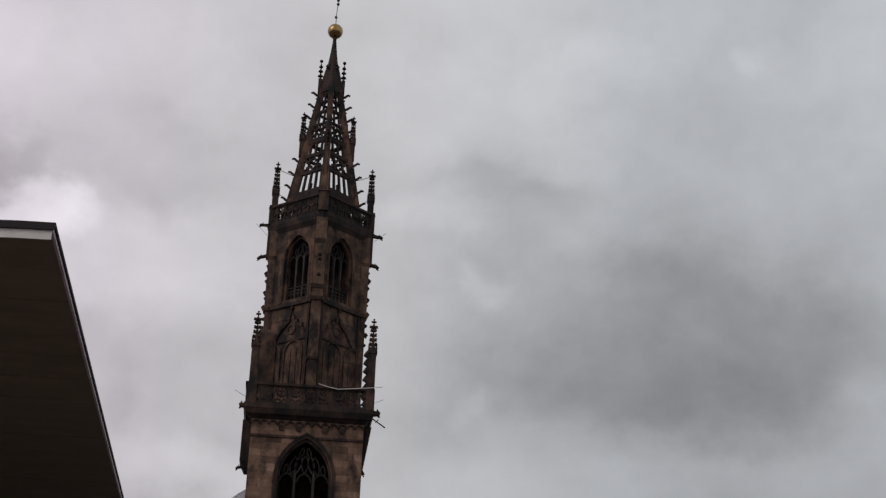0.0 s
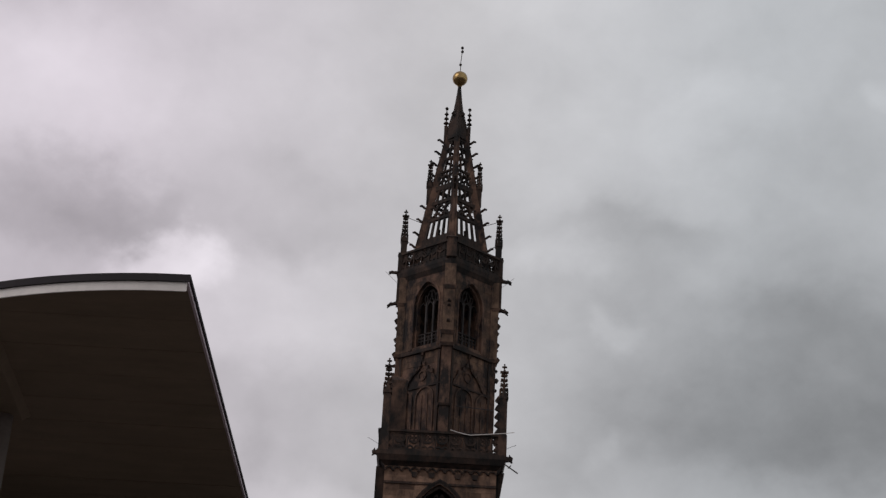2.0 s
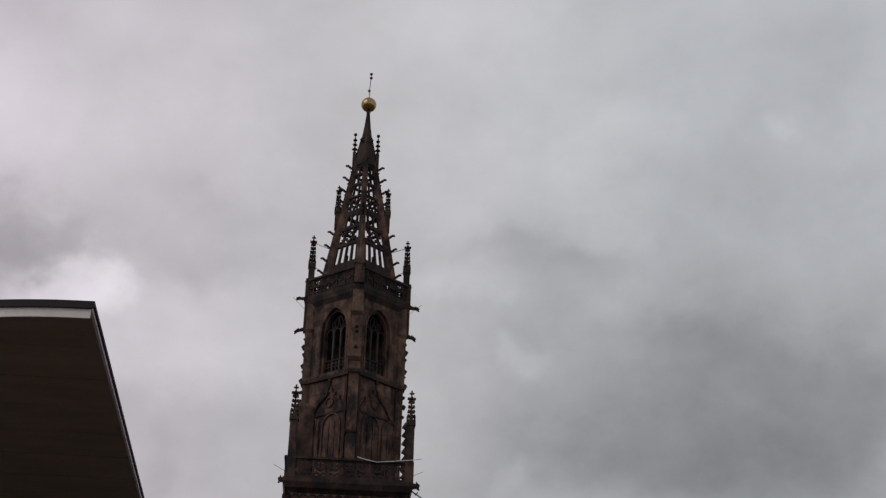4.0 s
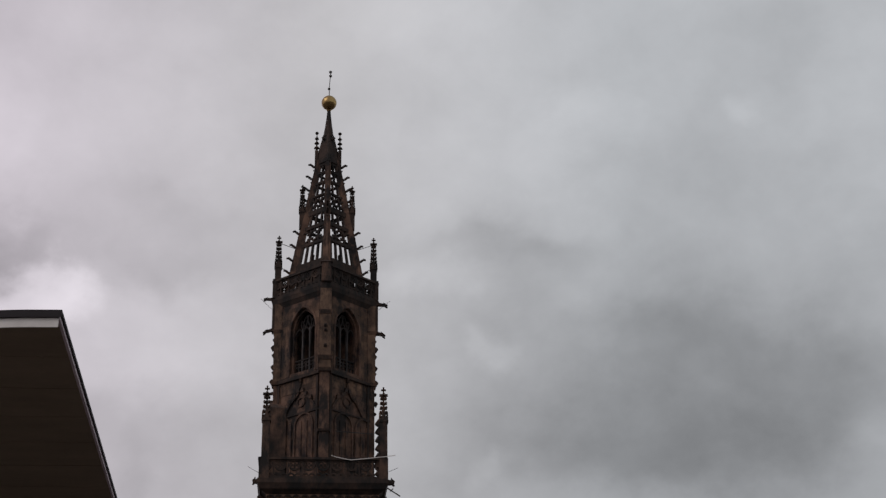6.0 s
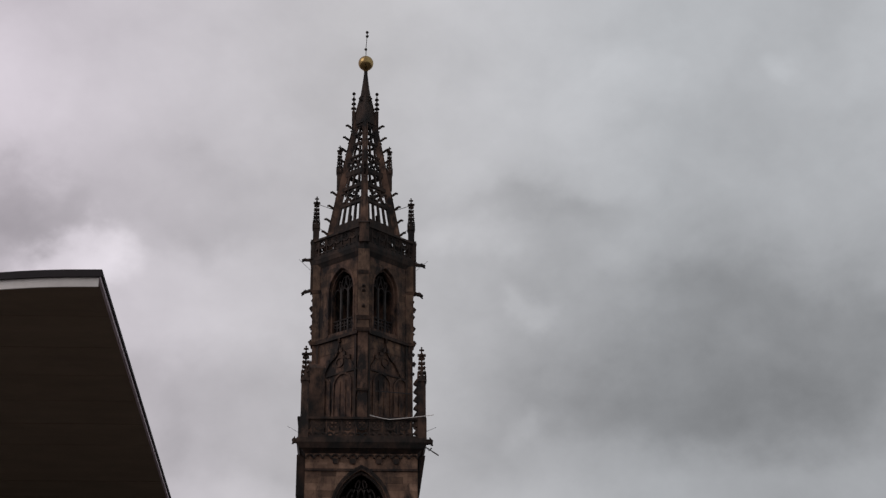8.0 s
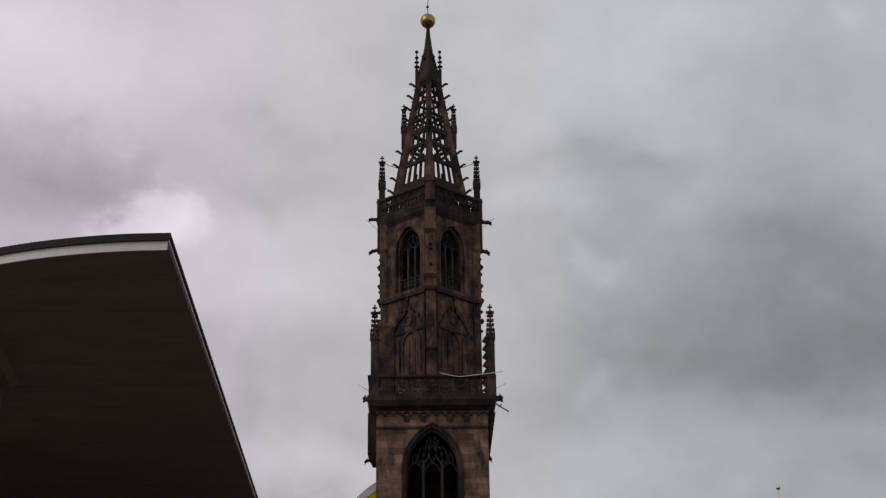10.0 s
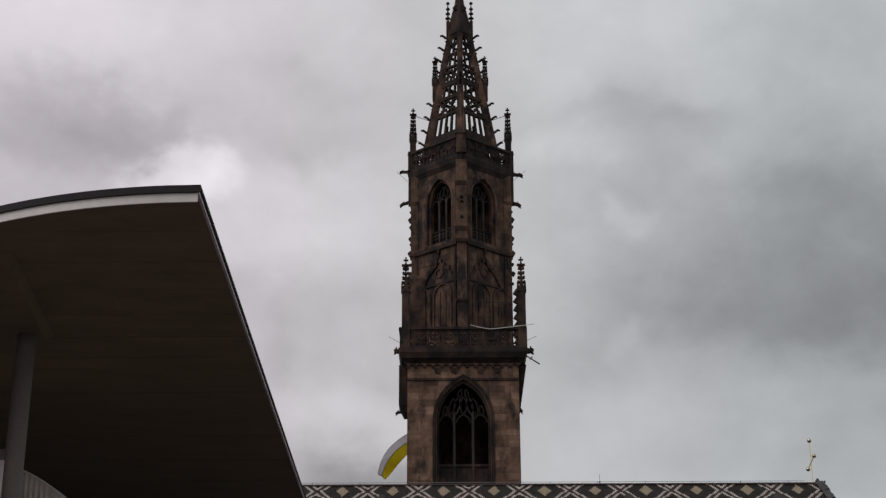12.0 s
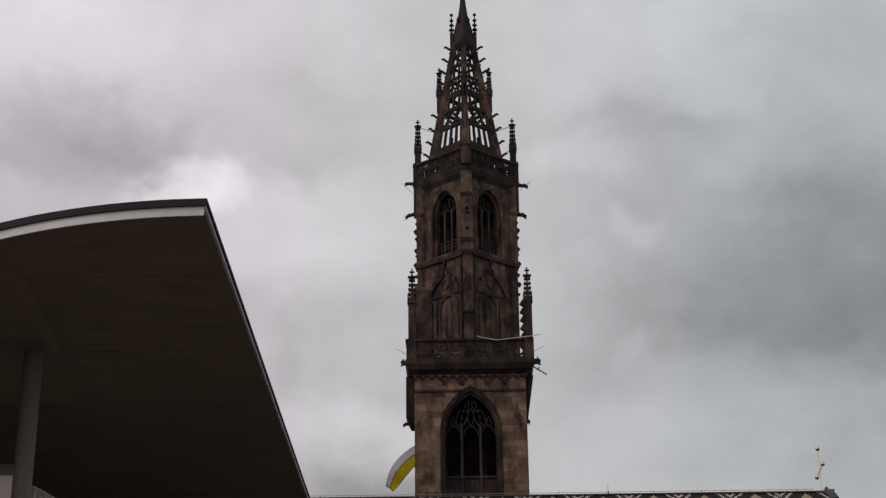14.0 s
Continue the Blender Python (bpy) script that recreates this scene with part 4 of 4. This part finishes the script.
for name, mat, t0, t1 in (("white_half", FLAG_WHITE, 0.0, 0.42), ("yellow_half", FLAG_YELLOW, 0.42, 1.0)):
    bm = bmesh.new()
    grid = [[bm.verts.new(flag_point(i / 20, t0 + (t1 - t0) * j / 8)) for j in range(9)] for i in range(21)]
    for i in range(20):
        for j in range(8):
            fc = bm.faces.new((grid[i][j], grid[i + 1][j], grid[i + 1][j + 1], grid[i][j + 1]))
            fc.smooth = True
    bmesh.ops.solidify(bm, geom=bm.faces[:], thickness=0.008)
    part(name, bm, mat, flag)

# ---- church with its patterned roof ----
church = thing("church", (0, 94.0, 0), "long church with a steep roof of patterned glazed tiles", "church")
RZ, PITCH, RX0, RX1, EAVE = 19.70, radians(55), -26.0, 24.2, 9.0
drop = RZ - EAVE
run = drop / math.tan(PITCH)
HIP = 0.34                                      # metres the hipped end runs out for each metre down
bm = bmesh.new()
box(bm, RX0 + 0.5, RX1 + HIP * drop - 0.6, -run + 0.7, run - 1.6, 0, EAVE - 0.02)
part("wall", bm, PLASTER, church, "ochre stone nave wall")
bm = bmesh.new()
ridge_a, ridge_b = Vector((RX0, 0, RZ)), Vector((RX1, 0, RZ))
ef0, ef1 = Vector((RX0, -run, EAVE)), Vector((RX1 + HIP * drop, -run, EAVE))
eb0, eb1 = Vector((RX0, run, EAVE)), Vector((RX1 + HIP * drop, run, EAVE))
vs = [bm.verts.new(p) for p in (ridge_a, ridge_b, ef0, ef1, eb0, eb1)]
for q in ((0, 2, 3, 1), (0, 1, 5, 4), (1, 3, 5), (0, 4, 2), (2, 4, 5, 3)):
    bm.faces.new([vs[i] for i in q])
part("roof", bm, TILE_BROWN, church)

# glazed tiles in courses: lozenges of cream and brown lines on dark green, a pale diamond in each
TW, TH, HALF_W, HALF_H = 0.098, 0.104, 1.64, 1.46
DIA0, S0 = -0.36, 0.56                          # a diamond's place along the ridge and down the slope
slope_len = drop / math.sin(PITCH)
cs, sn = math.cos(PITCH), math.sin(PITCH)
tiles = {"green": [], "cream": [], "sand": [], "brown": []}
rng = random.Random(9)


def tile_kind(x, s):
    u, v = (x - DIA0) / HALF_W + 1.0, (s - S0) / HALF_H
    near = lambda w: abs(w - 2 * round(w / 2))
    cu = abs((u - 1) - 2 * round((u - 1) / 2))
    cv = abs(v - 2 * round(v / 2))
    if cu / 0.25 + cv / 0.31 < 1.0:
        return "sand"
    cu2 = abs(u - 2 * round(u / 2))
    cv2 = abs((v - 1) - 2 * round((v - 1) / 2))
    if cu2 / 0.25 + cv2 / 0.31 < 1.0:
        return "sand"
    a, b = near(u + v), near(u - v)
    m = min(a, b)
    return "brown" if m < 0.085 else "cream" if m < 0.205 else "green"


rows_n = int(slope_len / TH)
for r in range(rows_n):
    s = (r + 0.5) * TH
    xa, xb = RX0, RX1 + HIP * s * sn
    n = int((xb - xa) / TW)
    for k in range(n):
        x = xa + (k + 0.5) * TW
        tiles[tile_kind(x, s)].append((x, s, rng.uniform(-0.004, 0.006)))
for kind, mat in (("green", TILE_GREEN), ("cream", TILE_CREAM), ("sand", TILE_SAND), ("brown", TILE_BROWN)):
    verts, faces = [], []
    for x, s, lift in tiles[kind]:
        base = len(verts)
        for s2, h in ((s - TH * 0.5, 0.012), (s + TH * 0.52, 0.034 + lift)):
            for xx in (x - TW * 0.47, x + TW * 0.47):
                verts.append((xx, -s2 * cs - h * sn, RZ - s2 * sn + h * cs))
        for xx in (x - TW * 0.47, x + TW * 0.47):
            s2 = s + TH * 0.52
            verts.append((xx, -s2 * cs, RZ - s2 * sn))
        faces += [(base, base + 2, base + 3, base + 1), (base + 2, base + 4, base + 5, base + 3)]
    me = bpy.data.meshes.new("roof_tiles")
    me.from_pydata(verts, [], faces)
    me.materials.append(mat)
    ob = new("roof_tiles", me)
    ob.parent = church
    tagged(ob, kind + " glazed roof tiles in lozenge patterns", kind="stuff")

# ridge caps, one by one
cap = bpy.data.meshes.new("ridge_tile")
bm = bmesh.new()
prof = [(0.13 * math.cos(math.pi * k / 6), 0.10 * math.sin(math.pi * k / 6)) for k in range(7)]
vv = [[bm.verts.new((x, y, z)) for y, z in prof] for x in (-0.2, 0.2)]
for k in range(6):
    bm.faces.new((vv[0][k], vv[0][k + 1], vv[1][k + 1], vv[1][k]))
bm.faces.new(vv[0][::-1])
bm.faces.new(vv[1])
bm.to_mesh(cap)
bm.free()
cap.materials.append(TILE_BROWN)
x = RX0 + 0.2
while x < RX1:
    ob = new("ridge_tile", cap)
    ob.parent = church
    ob.matrix_local = Matrix.Translation((x, 0, RZ - 0.02)) @ Euler((0, radians(1.5), 0)).to_matrix().to_4x4()
    x += 0.385
hip_dir = (ef1 - ridge_b).normalized()
ang = math.atan2(hip_dir.y, hip_dir.x)
hip_cap = cap.copy()
hip_cap.materials.clear()
hip_cap.materials.append(LEAD)
for k in range(30):
    p = ridge_b + hip_dir * (0.2 + k * 0.4)
    ob = new("hip_tile", hip_cap)
    ob.parent = church
    ob.matrix_local = Matrix.Translation(p) @ Euler((0, -math.asin(hip_dir.z), ang)).to_matrix().to_4x4() @ Matrix.Diagonal((1, 2.3, 2.4 + 0.5 * (k % 2), 1))
bm = bmesh.new()
hexa(bm, [(RX1 - 0.45, -0.2, RZ - 0.1), (RX1 + 0.05, -0.2, RZ - 0.1), (RX1 + 0.05, 0.2, RZ - 0.1), (RX1 - 0.45, 0.2, RZ - 0.1),
          (RX1 - 0.22, -0.05, RZ + 0.32), (RX1 - 0.12, -0.05, RZ + 0.32), (RX1 - 0.12, 0.05, RZ + 0.32), (RX1 - 0.22, 0.05, RZ + 0.32)])
beam(bm, (RX1 + 0.15, 0, RZ - 0.2), (RX1 + 0.30, 0, RZ + 0.16), 0.2, 0.2, 0.1)
part("ridge_ornament", bm, LEAD, church, "small dark lead ornament at the end of the ridge")
# lightning wire along the ridge with its supports
bm = bmesh.new()
beam(bm, (RX0, 0, RZ + 0.17), (RX1 - 1.0, 0, RZ + 0.17), 0.024)
part("lightning_wire", bm, ZINC, church, "thin grey lightning conductor along the ridge")
for k in range(16):
    bm = bmesh.new()
    x = RX0 + 1.6 + k * 3.1
    beam(bm, (x, 0, RZ), (x, 0, RZ + 0.2), 0.03)
    part("wire_support", bm, IRON, church)
bm = bmesh.new()
beam(bm, (9.84, 0, RZ), (9.84, 0, RZ + 0.22), 0.07)
beam(bm, (9.84, 0, RZ + 0.2), (9.84, 0, RZ + 0.66), 0.022)
part("air_terminal", bm, IRON, church)
# small roof hatches with curved lead hoods, low on the slope
for hx in (-4.35, 11.6, 21.2):
    s = 0.75
    apex = Vector((hx, -s * cs, RZ - s * sn))
    bm = bmesh.new()
    n, lip = 10, []
    for q in range(n + 1):
        a = math.pi * q / n
        lip.append(apex + Vector((-0.75 * math.cos(a), -0.78, 0.20 * math.sin(a) - 0.86)))
    top = bm.verts.new(apex + Vector((0, 0.05, 0.05)))
    vs = [bm.verts.new(p) for p in lip]
    low = [bm.verts.new(p + Vector((0, 0.02, -0.07))) for p in lip]
    for q in range(n):
        bm.faces.new((top, vs[q], vs[q + 1]))
        bm.faces.new((vs[q], low[q], low[q + 1], vs[q + 1]))
    bm.faces.new(low)
    dormer = part("roof_dormer", bm, TILE_GREEN, church, "small tiled eyebrow dormer with a pale edge")
    for q in range(1, n):
        bm = bmesh.new()
        p, r = lip[q], lip[q + 1 if q < n else q]
        beam(bm, p + Vector((0, -0.01, 0.02)), r + Vector((0, -0.01, 0.02)), 0.05, 0.06)
        part("edge_tile", bm, TILE_CREAM, dormer)
# ridge cross with gilded knobs
cross = thing("ridge_cross", (23.72, 94.0, RZ), "thin gilded rod with round knobs on the church ridge", "finial")
bm = bmesh.new()
beam(bm, (0, 0, 0), (0, 0, 2.8), 0.036)
part("rod", bm, GOLD_PALE, cross)
bm = bmesh.new()
beam(bm, (0.22, 0, 1.80), (-0.22, 0, 0.95), 0.06)
part("arm", bm, GOLD, cross)
for x, z in ((0, 2.83), (0.23, 1.82), (-0.23, 0.94)):
    bm = bmesh.new()
    bmesh.ops.create_uvsphere(bm, u_segments=14, v_segments=10, radius=0.15, matrix=Matrix.Translation((x, 0, z)))
    for fc in bm.faces:
        fc.smooth = True
    part("knob", bm, POLISHED, cross)

# ---- canopy ----
CX, CY, CZ, CR = -3.08, 22.3, 8.6, 5.6
canopy = thing("canopy", (CX, CY, 0), "large flat canopy with a rounded front and brown soffit", "canopy")
BACK = 40.0


EW, ED = 10.0, 17.9            # the rounded end: half the width and the depth of its ellipse


def left_x(y):
    """The canopy's rounded edge: how far it reaches at the depth y (both from its own base)."""
    return -EW * math.sqrt(max(0.0, 1 - (max(0.0, ED - CR - y) / ED) ** 2))


def right_x(y):
    return -0.0315 * (y + CR)


def outline(inset, n=48):
    pts = [(right_x(-CR) - inset, -CR + inset)]
    for k in range(3, n + 1):
        a = math.pi / 2 * (k / n) ** 1.3
        pts.append((-(EW - inset) * math.sin(a), ED - CR - (ED - inset) * math.cos(a)))
    pts += [(-EW + inset, BACK), (right_x(BACK) - inset, BACK)]
    return pts


def band(name, inset, z0, z1, mat, label="", thick=0.12, side=False):
    """An edge strip round the canopy: along its front and rounded end, or along its straight side."""
    o, i = outline(inset), outline(inset + thick)
    last = len(o) - 1
    bm = bmesh.new()
    for a in ((last,) if side else range(last)):
        b = (a + 1) % len(o)
        p = [o[a], o[b], i[b], i[a]]
        hexa(bm, [(*q, z0) for q in p[::-1]] + [(*q, z1) for q in p[::-1]])
    return part(name, bm, mat, canopy, label)


bm = bmesh.new()
o = outline(0.10)
prism(bm, o[::-1], Matrix.Identity(4), CZ - 0.06, CZ - 0.03)
part("roof_slab", bm, CAP, canopy)
band("fascia", 0.0, CZ - 0.095, CZ, CAP, "dark sheet-metal edge of the canopy roof")
band("trim", 0.035, CZ - 0.215, CZ - 0.097, TRIM, "off-white painted trim below the dark edge", 0.022)
band("fascia", 0.0, CZ - 0.046, CZ, CAP, "", 0.12, True)
band("trim", 0.026, CZ - 0.100, CZ - 0.048, EDGE, "greyish strip along the straight side", 0.035, True)
SZ = CZ - 0.095
rngp = random.Random(3)
y = -CR + 0.16
while y < BACK - 0.1:
    y1 = min(y + 1.22, BACK)
    xr0, xr1 = right_x(y) - 0.06, right_x(y1) - 0.06
    right, left = [], []
    for q in range(6):
        yy = y + 0.008 + (y1 - y - 0.016) * q / 5
        xr = xr0 + (xr1 - xr0) * q / 5
        right.append((xr, yy))
        left.append((min(left_x(y + (y1 - y) * q / 5) + 0.16, xr - 0.012), yy))
    bm = bmesh.new()
    dz = rngp.uniform(-0.004, 0.004)
    prism(bm, right + left[::-1], Matrix.Identity(4), SZ + dz, SZ + 0.025 + dz)
    part("soffit_panel", bm, SOFFIT, canopy)
    y = y1
# column and the dropped beam that it carries
bm = bmesh.new()
lathe(bm, [(0.17, 0), (0.17, 0.02), (0.15, 0.05), (0.15, SZ - 0.3), (0.15, SZ - 0.002)], (-3.735, 0.15, 0), 28)
for fc in bm.faces:
    fc.smooth = len(fc.verts) == 4
part("column", bm, COLUMN, canopy, "round pale grey column under the canopy")
bm = bmesh.new()
hexa(bm, [(-4.7, -3.5, SZ - 0.12), (-3.05, -3.3, SZ - 0.12), (-3.5, 0.4, SZ - 0.12), (-4.6, 0.4, SZ - 0.12),
          (-4.8, -3.6, SZ - 0.003), (-2.95, -3.45, SZ - 0.003), (-3.4, 0.5, SZ - 0.003), (-4.7, 0.5, SZ - 0.003)])
part("beam", bm, SOFFIT, canopy)
# unseen building under the back of the canopy, added to darken the soffit
bm = bmesh.new()
box(bm, -EW + 0.35, right_x(21) - 0.35, 21.0, BACK - 0.3, 0, SZ - 0.004)
part("back_wall", bm, DARKWALL, canopy, "unseen dark wall added under the back of the canopy")
# unseen left wall, added to keep side light off the soffit
bm = bmesh.new()
box(bm, -EW - 0.5, -EW + 0.34, 3.0, BACK - 0.3, 0, SZ + 0.05)
part("added_shade_wall", bm, DARKWALL, canopy)
# unseen wall left of the column, added to block the sun from it
bm = bmesh.new()
box(bm, -5.75, -5.55, -1.9, 0.9, 0, SZ - 0.004)
part("added_shade_wall", bm, DARKWALL, canopy)

# pale corrugated gable with a curved top, beside the column
gable = thing("corrugated_gable", (-8.0, 27.0, 0), "pale corrugated sheet gable with a curved top edge", "gable")


def gable_top(x):
    return 7.11 - 0.45 * max(0.0, x) - 0.2 * max(0.0, x) ** 2


n = 40
bm = bmesh.new()
rows = []
for k in range(n * 4 + 1):
    x = -0.35 + 2.0 * k / (n * 4)
    top, yy = gable_top(x), -0.022 * math.cos(2 * math.pi * k / 8)
    rows.append((bm.verts.new((x, yy, 0)), bm.verts.new((x, yy, top)), bm.verts.new((x, 0.12, top)), bm.verts.new((x, 0.12, 0))))
for a, b in zip(rows, rows[1:]):
    for i in range(4):
        bm.faces.new((a[i], b[i], b[(i + 1) % 4], a[(i + 1) % 4]))
bm.faces.new(rows[0])
bm.faces.new(rows[-1][::-1])
part("sheet", bm, RIBBED, gable)
bm = bmesh.new()
for k in range(20):
    x, x2 = -0.35 + 2.0 * k / 20, -0.35 + 2.0 * (k + 1) / 20
    beam(bm, (x, -0.02, gable_top(x) - 0.01), (x2, -0.02, gable_top(x2) - 0.01), 0.10, 0.035)
part("edge_trim", bm, TRIM, gable)
kiosk = thing("kiosk", (-8.4, 26.3, 0), "pale grey box with a darker rim behind the column", "kiosk")
bm = bmesh.new()
box(bm, -0.6, 0.36, -0.3, 0.3, 0, 7.1)
part("body", bm, RIBBED, kiosk)
bm = bmesh.new()
box(bm, -0.62, 0.38, -0.32, 0.32, 7.1, 7.3)
part("rim", bm, COLUMN, kiosk)
